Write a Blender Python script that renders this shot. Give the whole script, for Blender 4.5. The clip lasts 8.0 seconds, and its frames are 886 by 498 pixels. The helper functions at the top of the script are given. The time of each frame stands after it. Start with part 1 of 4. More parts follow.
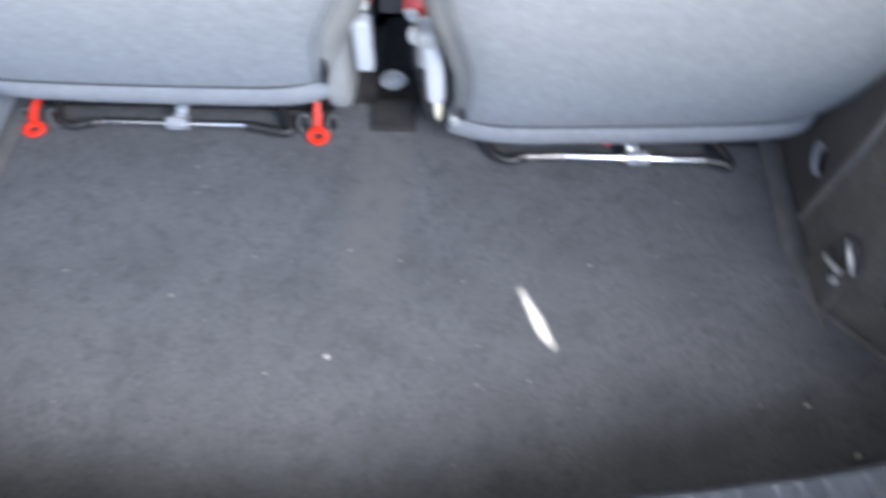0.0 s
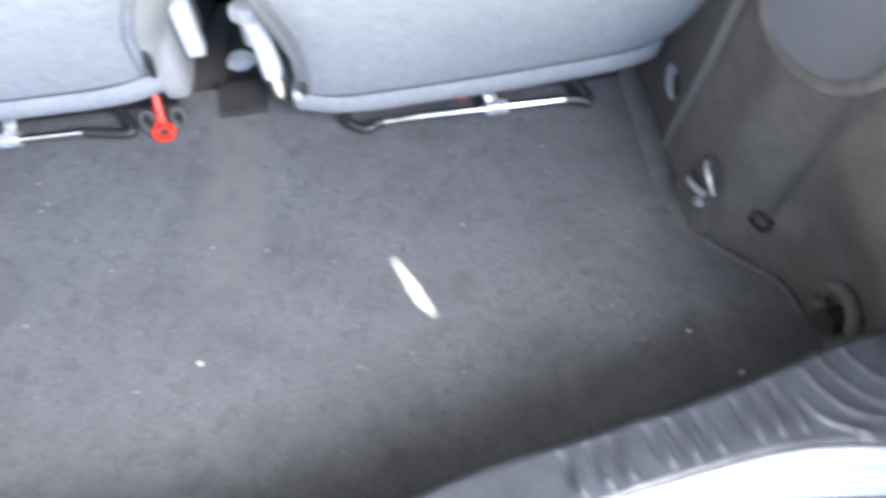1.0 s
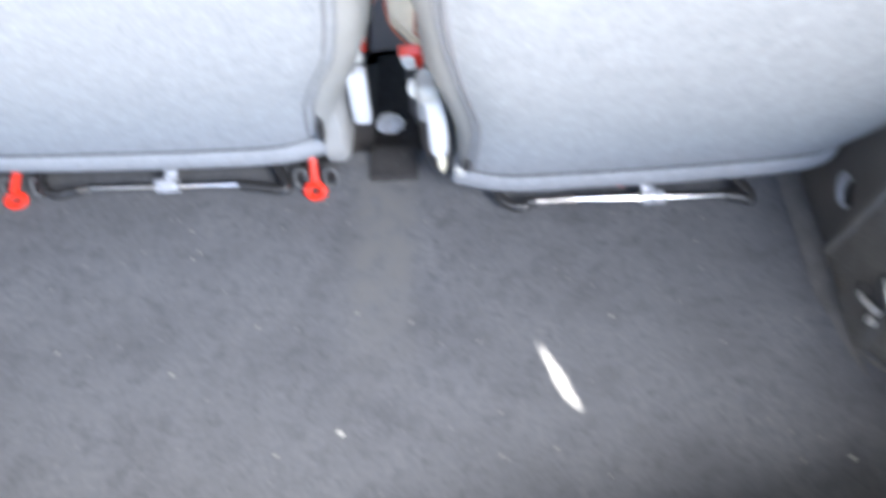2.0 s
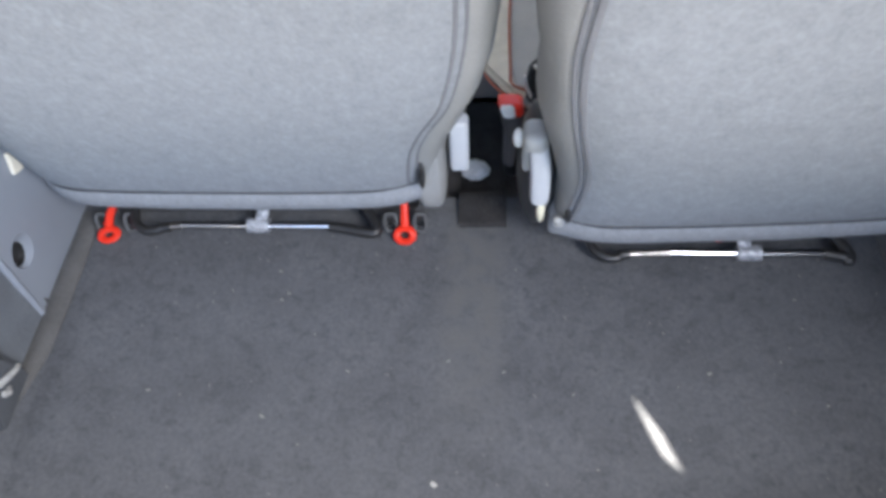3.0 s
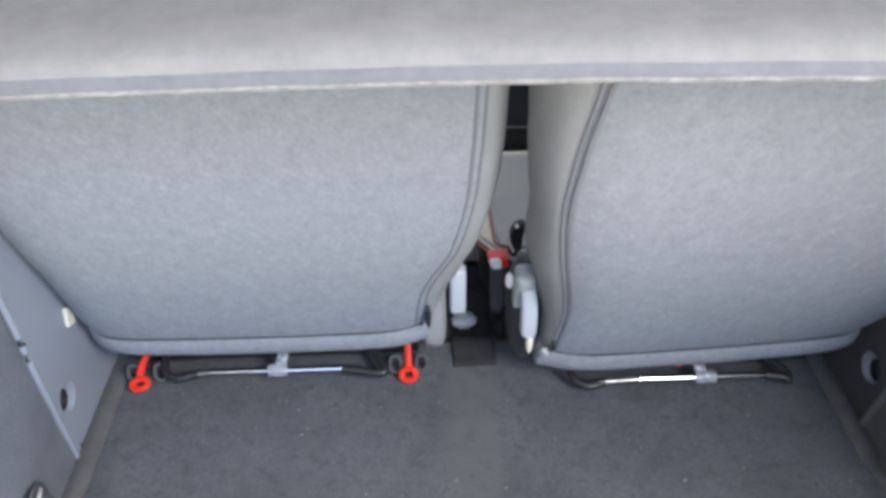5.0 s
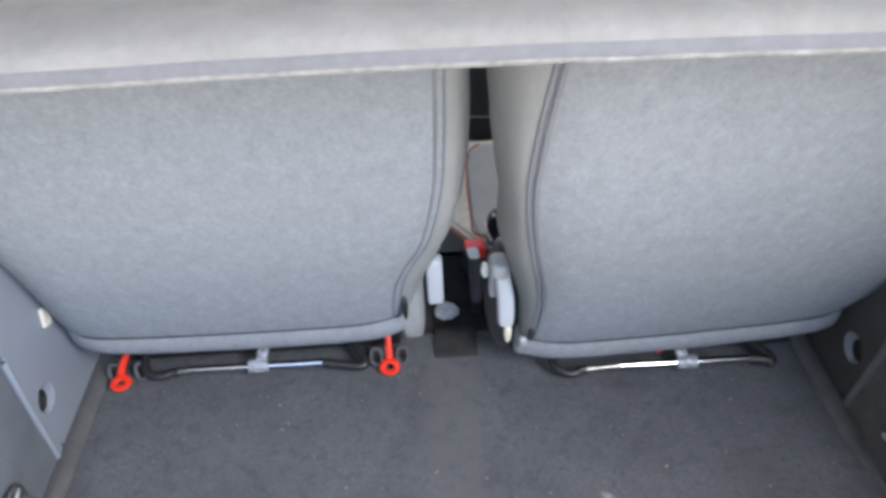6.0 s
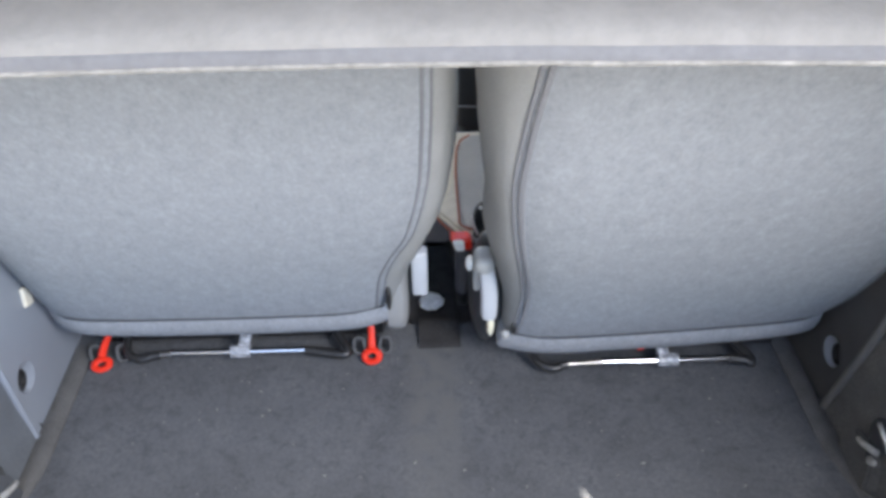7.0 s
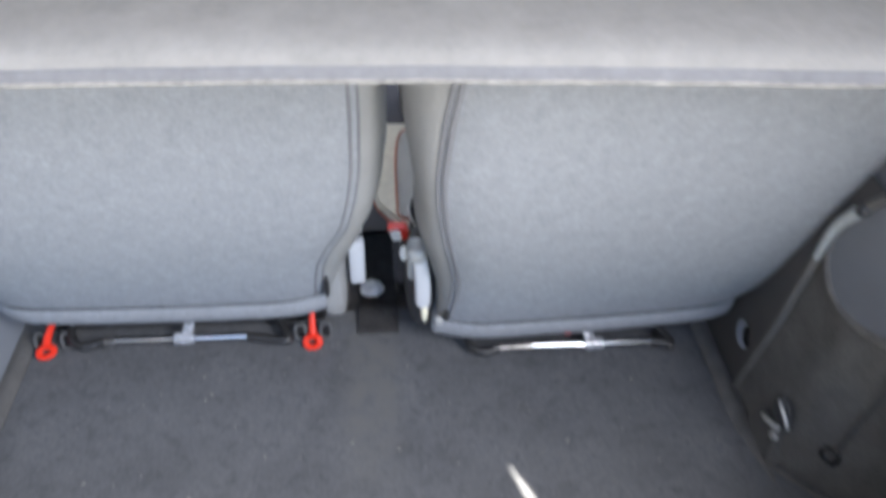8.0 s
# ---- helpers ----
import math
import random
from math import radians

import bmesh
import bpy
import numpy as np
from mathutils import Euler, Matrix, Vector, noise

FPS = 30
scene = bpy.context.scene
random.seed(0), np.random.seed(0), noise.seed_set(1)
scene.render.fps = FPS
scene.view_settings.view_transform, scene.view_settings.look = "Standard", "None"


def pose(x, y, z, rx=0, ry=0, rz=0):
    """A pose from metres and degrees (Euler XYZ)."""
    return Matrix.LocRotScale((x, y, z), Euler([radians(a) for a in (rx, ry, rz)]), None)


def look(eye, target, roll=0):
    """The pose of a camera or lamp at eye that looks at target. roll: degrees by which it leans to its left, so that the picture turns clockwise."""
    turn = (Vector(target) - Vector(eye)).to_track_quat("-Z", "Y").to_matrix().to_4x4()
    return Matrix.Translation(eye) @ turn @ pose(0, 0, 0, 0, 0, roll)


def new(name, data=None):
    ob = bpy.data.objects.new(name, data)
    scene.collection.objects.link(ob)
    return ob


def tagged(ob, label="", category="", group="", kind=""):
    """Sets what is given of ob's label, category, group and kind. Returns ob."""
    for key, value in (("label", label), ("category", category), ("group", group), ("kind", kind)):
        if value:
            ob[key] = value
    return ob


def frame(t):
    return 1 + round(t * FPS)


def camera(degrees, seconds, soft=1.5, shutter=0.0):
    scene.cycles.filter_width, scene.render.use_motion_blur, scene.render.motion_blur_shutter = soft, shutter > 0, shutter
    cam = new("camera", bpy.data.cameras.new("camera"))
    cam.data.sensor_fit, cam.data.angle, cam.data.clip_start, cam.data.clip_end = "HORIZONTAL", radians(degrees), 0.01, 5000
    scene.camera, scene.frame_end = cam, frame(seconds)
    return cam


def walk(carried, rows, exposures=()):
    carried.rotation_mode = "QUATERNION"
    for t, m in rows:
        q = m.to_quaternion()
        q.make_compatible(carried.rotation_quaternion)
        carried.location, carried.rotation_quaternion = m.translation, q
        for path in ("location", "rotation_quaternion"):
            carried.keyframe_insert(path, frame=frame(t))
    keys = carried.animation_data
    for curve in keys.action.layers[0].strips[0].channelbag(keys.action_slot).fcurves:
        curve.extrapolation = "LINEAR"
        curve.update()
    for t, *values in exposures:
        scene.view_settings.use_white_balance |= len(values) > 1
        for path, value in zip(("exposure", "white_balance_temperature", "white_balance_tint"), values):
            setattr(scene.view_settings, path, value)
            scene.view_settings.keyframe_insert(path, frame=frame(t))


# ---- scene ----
cam = camera(60.0, 8.0, soft=3.5, shutter=0.8)
PATH = [
    (0, (0.025, 0.033, 0.768), (-0.031, 1.134, -0.901), -0.8),
    (0.2, (0.071, 0.044, 0.761), (0.034, 1.112, -0.929), -3.2),
    (0.3, (0.085, 0.052, 0.763), (0.081, 1.11, -0.935), -3.1),
    (0.5, (0.097, 0.039, 0.755), (0.167, 1.127, -0.922), -2.1),
    (0.7, (0.122, 0.041, 0.746), (0.216, 1.102, -0.946), -2.8),
    (0.8, (0.127, 0.044, 0.744), (0.227, 1.07, -0.97), -3.1),
    (1, (0.103, 0.056, 0.748), (0.204, 1.064, -0.977), -2.5),
    (1.2, (0.07, 0.075, 0.757), (0.145, 1.09, -0.966), -1.0),
    (1.5, (0.051, 0.084, 0.756), (0.069, 1.113, -0.958), -1.7),
    (1.7, (0.03, 0.091, 0.757), (0.049, 1.115, -0.96), -1.0),
    (2, (0.006, 0.112, 0.764), (-0.037, 1.217, -0.903), -3.6),
    (2.2, (-0.012, 0.134, 0.766), (-0.112, 1.248, -0.892), -6.0),
    (3.3, (-0.079, 0.1, 0.765), (-0.189, 1.359, -0.785), -3.5),
    (3.5, (-0.08, 0.07, 0.774), (-0.181, 1.385, -0.729), -3.1),
    (3.8, (-0.092, 0.028, 0.808), (-0.114, 1.452, -0.597), -2.4),
    (4, (-0.114, 0.011, 0.831), (-0.112, 1.5, -0.504), -1.9),
    (4.1, (-0.114, 0.005, 0.834), (-0.12, 1.509, -0.485), -2.2),
    (4.5, (-0.137, -0.013, 0.844), (-0.131, 1.526, -0.433), -0.2),
    (4.7, (-0.143, -0.021, 0.841), (-0.115, 1.532, -0.419), -0.1),
    (5.8, (-0.103, -0.037, 0.819), (-0.075, 1.516, -0.441), -2.8),
    (6, (-0.099, -0.029, 0.826), (-0.074, 1.513, -0.447), -2.8),
    (6.5, (-0.095, -0.019, 0.832), (-0.058, 1.518, -0.447), -2.1),
    (7, (-0.091, -0.023, 0.832), (-0.045, 1.494, -0.472), -0.5),
    (7.5, (-0.086, -0.024, 0.83), (-0.037, 1.49, -0.476), -0.1),
    (7.7, (-0.082, -0.03, 0.851), (-0.003, 1.479, -0.459), 1.0),
    (7.9, (-0.064, -0.04, 0.866), (0.079, 1.458, -0.451), 2.2),
    (8, (-0.06, -0.052, 0.872), (0.089, 1.426, -0.467), 2.1),
]
EXPOSURES = [(0.0, 3.82, 6480, 10), (0.5, 4.40, 6560, 10), (1.0, 4.38, 6620, 10), (1.5, 4.38, 6620, 10), (2.2, 4.08, 6640, 10), (3.3, 3.20, 6700, 10), (4.0, 3.22, 6720, 10), (8.0, 3.28, 6700, 10)]
walk(cam, [(t, look(eye, target, roll)) for t, eye, target, roll in PATH], EXPOSURES)

# ---- world, sun, added fill lamp, exposure ----
SUN_WAY = Vector((-0.35, -0.20, 1.0)).normalized()          # towards the sun
world = bpy.data.worlds.new("sky")
scene.world = world
world.use_nodes = True
wn = world.node_tree.nodes
sky = wn.new("ShaderNodeTexSky")
sky.sky_type, sky.sun_disc = "NISHITA", False
sky.sun_elevation = math.asin(SUN_WAY.z)
sky.sun_rotation = math.atan2(SUN_WAY.x, SUN_WAY.y)
wn["Background"].inputs["Strength"].default_value = 0.085
world.node_tree.links.new(sky.outputs["Color"], wn["Background"].inputs["Color"])

sun_data = bpy.data.lights.new("sun", "SUN")
sun_data.energy, sun_data.angle, sun_data.color = 5.0, radians(0.5), (1.0, 0.95, 0.87)
sun = new("sun", sun_data)
sun.matrix_world = look(SUN_WAY * 20, (0, 0, 0))

# added lamp beside the car, stands in for more light from the sky
area_data = bpy.data.lights.new("added_sky_fill", "AREA")
area_data.shape, area_data.size, area_data.size_y = "RECTANGLE", 1.1, 0.8
area_data.energy, area_data.color = 12.6, (0.95, 0.957, 1.0)
area = new("added_sky_fill", area_data)
area.matrix_world = look((0.97, -0.54, 1.54), (-0.12, 0.42, 0.14))


# ---- materials ----
def node_material(name, base, rough=0.6, metal=0.0, grain=600.0, amount=0.15, patches=14.0, patch_amount=0.12, bump=0.0, bump_scale=None, spots=None, stretch=(1, 1, 1), spec=0.5, coat=0.0):
    """Two scales of colour variation (grain and patches), an optional relief, an optional layer of small light flecks."""
    m = bpy.data.materials.new(name)
    m.use_nodes = True
    n, link = m.node_tree.nodes, m.node_tree.links.new
    b = n["Principled BSDF"]
    b.inputs["Roughness"].default_value, b.inputs["Metallic"].default_value = rough, metal
    b.inputs["Specular IOR Level"].default_value = spec
    b.inputs["Coat Weight"].default_value = coat
    coord = n.new("ShaderNodeTexCoord")
    mp = n.new("ShaderNodeMapping")
    mp.inputs["Scale"].default_value = stretch
    link(coord.outputs["Object"], mp.inputs["Vector"])

    def noise_of(scale, detail=3.0):
        t = n.new("ShaderNodeTexNoise")
        t.inputs["Scale"].default_value, t.inputs["Detail"].default_value = scale, detail
        link(mp.outputs["Vector"], t.inputs["Vector"])
        return t.outputs["Fac"]

    def mixed(fac, low, high, a, c):
        ramp = n.new("ShaderNodeMapRange")
        ramp.inputs["From Min"].default_value, ramp.inputs["From Max"].default_value = low, high
        link(fac, ramp.inputs["Value"])
        mx = n.new("ShaderNodeMix")
        mx.data_type = "RGBA"
        link(ramp.outputs["Result"], mx.inputs["Factor"])
        for sock, v in ((mx.inputs["A"], a), (mx.inputs["B"], c)):
            if isinstance(v, tuple):
                sock.default_value = (*v, 1)
            else:
                link(v, sock)
        return mx.outputs["Result"]

    dark = tuple(c * (1 - amount) for c in base)
    light = tuple(min(1, c * (1 + amount)) for c in base)
    col = mixed(noise_of(grain), 0.35, 0.65, dark, light)
    worn = mixed(noise_of(grain * 1.3), 0.35, 0.65, tuple(c * (1 - patch_amount) for c in dark), tuple(c * (1 - patch_amount) for c in light))
    col = mixed(noise_of(patches, 5.0), 0.35, 0.65, worn, col)
    if spots:
        col = mixed(noise_of(spots[0], 1.0), spots[1], spots[1] + 0.03, col, spots[2])
    link(col, b.inputs["Base Color"])
    if bump:
        bp = n.new("ShaderNodeBump")
        bp.inputs["Strength"].default_value, bp.inputs["Distance"].default_value = bump, 0.002
        link(noise_of(bump_scale or grain), bp.inputs["Height"])
        link(bp.outputs["Normal"], b.inputs["Normal"])
    return m


FABRIC = node_material("seat_fabric", (0.278, 0.290, 0.310), 0.95, grain=210, amount=0.095, patches=75, patch_amount=0.11, bump=0.2, bump_scale=330, stretch=(1, 1, 0.75), spec=0.15)
FABRIC_SIDE = node_material("seat_side_fabric", (0.285, 0.284, 0.280), 0.9, grain=500, amount=0.08, patches=25, patch_amount=0.08, bump=0.2, spec=0.2)
SEAM = node_material("seam_thread", (0.05, 0.052, 0.056), 0.9, grain=900, amount=0.2, bump=0.2, spec=0.2)
SEAM_SIDE = node_material("side_seam_and_crease_shade", (0.195, 0.197, 0.212), 0.9, grain=900, amount=0.2, bump=0.2, spec=0.2)
CARPET = node_material("boot_carpet", (0.108, 0.111, 0.119), 0.97, grain=200, amount=0.13, patches=11, patch_amount=0.15, bump=0.35, bump_scale=330, spots=(160, 0.76, (0.16, 0.16, 0.16)), spec=0.12)
def add_streak(m, worn, x, half, y0, y1):
    """Wear with a shape of its own: a soft streak along y where the two mat halves meet."""
    n, link = m.node_tree.nodes, m.node_tree.links.new
    b = n["Principled BSDF"]
    old = b.inputs["Base Color"].links[0].from_socket
    sep = n.new("ShaderNodeSeparateXYZ")
    link(n["Texture Coordinate"].outputs["Object"], sep.inputs["Vector"])

    def ranged(sock, a0, a1):
        r = n.new("ShaderNodeMapRange")
        r.interpolation_type = "SMOOTHSTEP"
        r.inputs["From Min"].default_value, r.inputs["From Max"].default_value = a0, a1
        link(sock, r.inputs["Value"])
        return r.outputs["Result"]

    def times(a, c):
        q = n.new("ShaderNodeMath")
        q.operation = "MULTIPLY"
        for sock, v in zip(q.inputs, (a, c)):
            if isinstance(v, float):
                sock.default_value = v
            else:
                link(v, sock)
        return q.outputs["Value"]

    mask = times(times(ranged(sep.outputs["X"], x - half, x - half * 0.3), ranged(sep.outputs["X"], x + half, x + half * 0.3)), ranged(sep.outputs["Y"], y0, y1))
    rough = n.new("ShaderNodeTexNoise")
    rough.inputs["Scale"].default_value = 40.0
    link(n["Texture Coordinate"].outputs["Object"], rough.inputs["Vector"])
    mask = times(mask, ranged(rough.outputs["Fac"], 0.1, 0.7))
    mx = n.new("ShaderNodeMix")
    mx.data_type = "RGBA"
    link(mask, mx.inputs["Factor"])
    link(old, mx.inputs["A"])
    mx.inputs["B"].default_value = (*worn, 1)
    link(mx.outputs["Result"], b.inputs["Base Color"])


def add_marks(m, scale, low, high, factor):
    """Sparse darker flattened marks in the pile."""
    n, link = m.node_tree.nodes, m.node_tree.links.new
    b = n["Principled BSDF"]
    old = b.inputs["Base Color"].links[0].from_socket
    t = n.new("ShaderNodeTexNoise")
    t.inputs["Scale"].default_value, t.inputs["Detail"].default_value, t.inputs["Distortion"].default_value = scale, 4.0, 0.6
    link(n["Texture Coordinate"].outputs["Object"], t.inputs["Vector"])
    r = n.new("ShaderNodeMapRange")
    r.inputs["From Min"].default_value, r.inputs["From Max"].default_value = low, high
    r.inputs["To Max"].default_value = 1 - factor
    link(t.outputs["Fac"], r.inputs["Value"])
    mx = n.new("ShaderNodeMix")
    mx.data_type = "RGBA"
    link(r.outputs["Result"], mx.inputs["Factor"])
    link(old, mx.inputs["A"])
    mx.inputs["B"].default_value = (0.022, 0.024, 0.028, 1)
    link(mx.outputs["Result"], b.inputs["Base Color"])


add_marks(CARPET, 48.0, 0.50, 0.80, 0.66)
add_marks(CARPET, 125.0, 0.57, 0.76, 0.66)
add_marks(CARPET, 13.0, 0.48, 0.80, 0.84)
add_streak(CARPET, (0.113, 0.113, 0.113), -0.085, 0.055, 0.38, 0.62)
CARPET_EDGE = node_material("carpet_binding", (0.115, 0.112, 0.110), 0.95, grain=500, amount=0.2, patches=30, patch_amount=0.2, bump=0.4, spec=0.15)
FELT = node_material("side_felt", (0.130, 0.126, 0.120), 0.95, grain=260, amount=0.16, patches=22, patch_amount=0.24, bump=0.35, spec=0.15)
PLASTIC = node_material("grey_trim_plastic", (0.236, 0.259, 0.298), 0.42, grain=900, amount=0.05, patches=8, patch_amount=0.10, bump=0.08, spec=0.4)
# right-hand panel and rim: trim plastic with the side's shade put into colour
PANEL_SHADED = node_material("shaded_side_panel", (0.088, 0.085, 0.082), 0.5, grain=700, amount=0.10, patches=18, patch_amount=0.18, bump=0.1, spec=0.35)
LINING_GREY = node_material("grey_rear_lining", (0.135, 0.146, 0.162), 0.7, grain=300, amount=0.12, patches=16, patch_amount=0.2, bump=0.25, spec=0.25)
RIM_SHADED = node_material("shaded_side_rim", (0.15, 0.145, 0.138), 0.6, grain=500, amount=0.08, patches=30, patch_amount=0.15, bump=0.1, spec=0.3)
# lighter copy of the felt for the light caught on the pocket's edge
FELT_LIT = node_material("felt_painted_lit", (0.185, 0.178, 0.170), 0.9, grain=300, amount=0.15, patches=30, patch_amount=0.25, bump=0.3, spec=0.15)
CAP_CLEAR = node_material("milky_cap_plastic", (0.44, 0.47, 0.46), 0.3, grain=500, amount=0.06, patches=60, patch_amount=0.15, coat=0.3)
FOOT = node_material("dark_foot_plastic", (0.080, 0.085, 0.094), 0.55, grain=600, amount=0.12, patches=25, patch_amount=0.25, bump=0.2, spec=0.35)
PLASTIC_MID = node_material("bracket_plastic", (0.095, 0.097, 0.10), 0.6, grain=900, amount=0.08, patches=14, patch_amount=0.15, bump=0.1, spec=0.3)
POCKET = node_material("pocket_plastic", (0.19, 0.20, 0.225), 0.30, grain=900, amount=0.06, patches=10, patch_amount=0.12, bump=0.05, spec=0.5, coat=0.5)
PLASTIC_DARK = node_material("dark_trim_plastic", (0.055, 0.056, 0.058), 0.45, grain=900, amount=0.1, patches=15, patch_amount=0.2, bump=0.08)
PLASTIC_PALE = node_material("pale_lever_plastic", (0.50, 0.51, 0.535), 0.4, grain=700, amount=0.04, patches=30, patch_amount=0.06)
BLACK = node_material("black_plastic", (0.026, 0.026, 0.027), 0.4, grain=500, amount=0.2, patches=20, patch_amount=0.2)
RUBBER_FELT = node_material("black_felt_pad", (0.080, 0.075, 0.074), 0.95, grain=400, amount=0.25, bump=0.4, spec=0.1)
PAD = node_material("worn_black_felt", (0.048, 0.046, 0.046), 0.95, grain=350, amount=0.3, patches=40, patch_amount=0.3, bump=0.5, spec=0.1)
CHROME = node_material("chrome", (0.75, 0.76, 0.78), 0.16, 1.0, grain=300, amount=0.05, patches=60, patch_amount=0.12)
STEEL = node_material("worn_steel", (0.80, 0.79, 0.76), 0.42, 0.6, grain=300, amount=0.1, patches=80, patch_amount=0.25)
RED = node_material("red_plastic", (0.75, 0.035, 0.015), 0.35, grain=300, amount=0.06, patches=40, patch_amount=0.1)
ORANGE = node_material("orange_piping", (0.46, 0.15, 0.10), 0.8, grain=800, amount=0.15)
CUSHION = node_material("pale_grey_cloth", (0.46, 0.46, 0.445), 0.9, grain=500, amount=0.08, bump=0.2, spec=0.2)
# white for the studs, and for highlights painted on buttons and belt plate
WHITE = node_material("white_plastic_and_glint", (0.85, 0.84, 0.81), 0.35, grain=500, amount=0.03, patches=60, patch_amount=0.05)
BELT_BLACK = node_material("dark_belt_plastic", (0.085, 0.080, 0.082), 0.5, grain=500, amount=0.15, patches=20, patch_amount=0.2)
GREY_CAP = node_material("grey_cap_plastic", (0.36, 0.36, 0.35), 0.35, grain=700, amount=0.05, patches=40, patch_amount=0.1)
TEAL = node_material("blue_grey_webbing", (0.16, 0.21, 0.24), 0.8, grain=500, amount=0.15)
BRASS = node_material("brass_plating", (0.92, 0.86, 0.66), 0.3, 0.1, grain=300, amount=0.08, patches=80, patch_amount=0.15)
CREAM = node_material("cream_cloth", (0.70, 0.66, 0.56), 0.85, grain=500, amount=0.08, patches=60, patch_amount=0.12, spec=0.2)
# non-metallic near-white: the steel's sky reflection put into the base colour
BRUSHED = node_material("steel_painted_shine", (0.97, 0.965, 0.94), 0.25, 0.0, grain=160, amount=0.12, patches=70, patch_amount=0.3)
CLEAR = node_material("cloudy_plastic", (0.40, 0.42, 0.46), 0.12, grain=200, amount=0.25, patches=140, patch_amount=0.5, bump=0.9, bump_scale=170, coat=1.0)
# darker chrome that paints in the dark reflection at the bar's end
CHROME_DIM = node_material("chrome_dark_reflection", (0.34, 0.32, 0.30), 0.30, 0.85, grain=400, amount=0.2, patches=90, patch_amount=0.4)
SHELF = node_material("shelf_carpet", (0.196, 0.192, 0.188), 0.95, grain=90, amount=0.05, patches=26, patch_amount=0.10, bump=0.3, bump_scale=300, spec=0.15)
# darker copy of the shelf carpet, carries the shading of the rolled edge
SHELF_EDGE_SHADED = node_material("shelf_edge_shaded_carpet", (0.135, 0.136, 0.147), 0.9, grain=120, amount=0.06, patches=30, patch_amount=0.1, bump=0.2, spec=0.2)
SHELF_LIP = node_material("raw_felt_lip", (0.215, 0.210, 0.200), 0.95, grain=150, amount=0.18, patches=60, patch_amount=0.25, bump=0.4)
PAINT = node_material("silver_paint", (0.15, 0.16, 0.18), 0.36, 0.55, grain=2000, amount=0.03, patches=5, patch_amount=0.03, coat=0.8)
SILL = node_material("sill_plastic", (0.045, 0.049, 0.057), 0.33, grain=300, amount=0.15, patches=35, patch_amount=0.3, bump=0.12, bump_scale=300, spec=0.34)
LINER = node_material("headliner", (0.5, 0.5, 0.49), 0.95, grain=600, amount=0.05)
GROUND_BOUNCE = node_material("pale_bounce_ground", (0.35, 0.33, 0.30), 0.9, grain=120, amount=0.35, patches=0.8, patch_amount=0.25, bump=0.5)
EARTH = node_material("sand_plaster", (0.28, 0.23, 0.18), 0.95, grain=40, amount=0.15, patches=2, patch_amount=0.15, bump=0.4)
DUST = node_material("grey_dust", (0.22, 0.217, 0.205), 0.9, grain=900, amount=0.2)
CRUMB = node_material("pale_crumb", (0.42, 0.41, 0.38), 0.8, grain=900, amount=0.1)


# ---- mesh helpers ----
def mesh_of(name, bm, material, smooth=True):
    bmesh.ops.recalc_face_normals(bm, faces=bm.faces)
    me = bpy.data.meshes.new(name)
    bm.to_mesh(me)
    bm.free()
    me.materials.append(material)
    if smooth:
        for p in me.polygons:
            p.use_smooth = True
        me.set_sharp_from_angle(angle=radians(38))
    return me


def thing(name, label, category, group="", kind="", at=(0, 0, 0)):
    ob = new(name)
    ob.empty_display_size = 0.02
    ob.location = at
    return tagged(ob, label, category, group, kind)


def part(name, bm, material, parent, label="", smooth=True):
    """One mesh, in world coordinates, as a part of a thing."""
    ob = new(name, mesh_of(name, bm, material, smooth))
    ob.parent = parent
    root = parent
    off = Vector((0, 0, 0))
    while root:
        off += root.location
        root = root.parent
    ob.location = -off
    return tagged(ob, label)


def single(name, bm, material, label, category="", group="", kind="", smooth=True):
    return tagged(new(name, mesh_of(name, bm, material, smooth)), label, category, group, kind)


def rbox(x0, x1, y0, y1, z0, z1, r=0.004, seg=2, bm=None):
    """A box between the limits with rounded edges."""
    own = bmesh.new()
    bmesh.ops.create_cube(own, size=1.0)
    for v in own.verts:
        v.co = ((x0 + x1) / 2 + v.co.x * (x1 - x0), (y0 + y1) / 2 + v.co.y * (y1 - y0), (z0 + z1) / 2 + v.co.z * (z1 - z0))
    if r:
        bmesh.ops.bevel(own, geom=own.edges[:], offset=r, segments=seg, profile=0.5, affect="EDGES")
    return joined(bm, own)


def joined(bm, own):
    if bm is None:
        return own
    me = bpy.data.meshes.new("joined")
    own.to_mesh(me)
    own.free()
    bm.from_mesh(me)
    bpy.data.meshes.remove(me)
    return bm


def curve_points(pts, steps=6):
    """A smooth line (Catmull-Rom) through the points."""
    p = [Vector(q) for q in pts]
    p = [2 * p[0] - p[1]] + p + [2 * p[-1] - p[-2]]
    out = []
    for i in range(1, len(p) - 2):
        for k in range(steps):
            t = k / steps
            out.append(0.5 * (2 * p[i] + (p[i + 1] - p[i - 1]) * t + (2 * p[i - 1] - 5 * p[i] + 4 * p[i + 1] - p[i + 2]) * t * t + (3 * p[i] - p[i - 1] - 3 * p[i + 1] + p[i + 2]) * t ** 3))
    return out + [p[-2]]


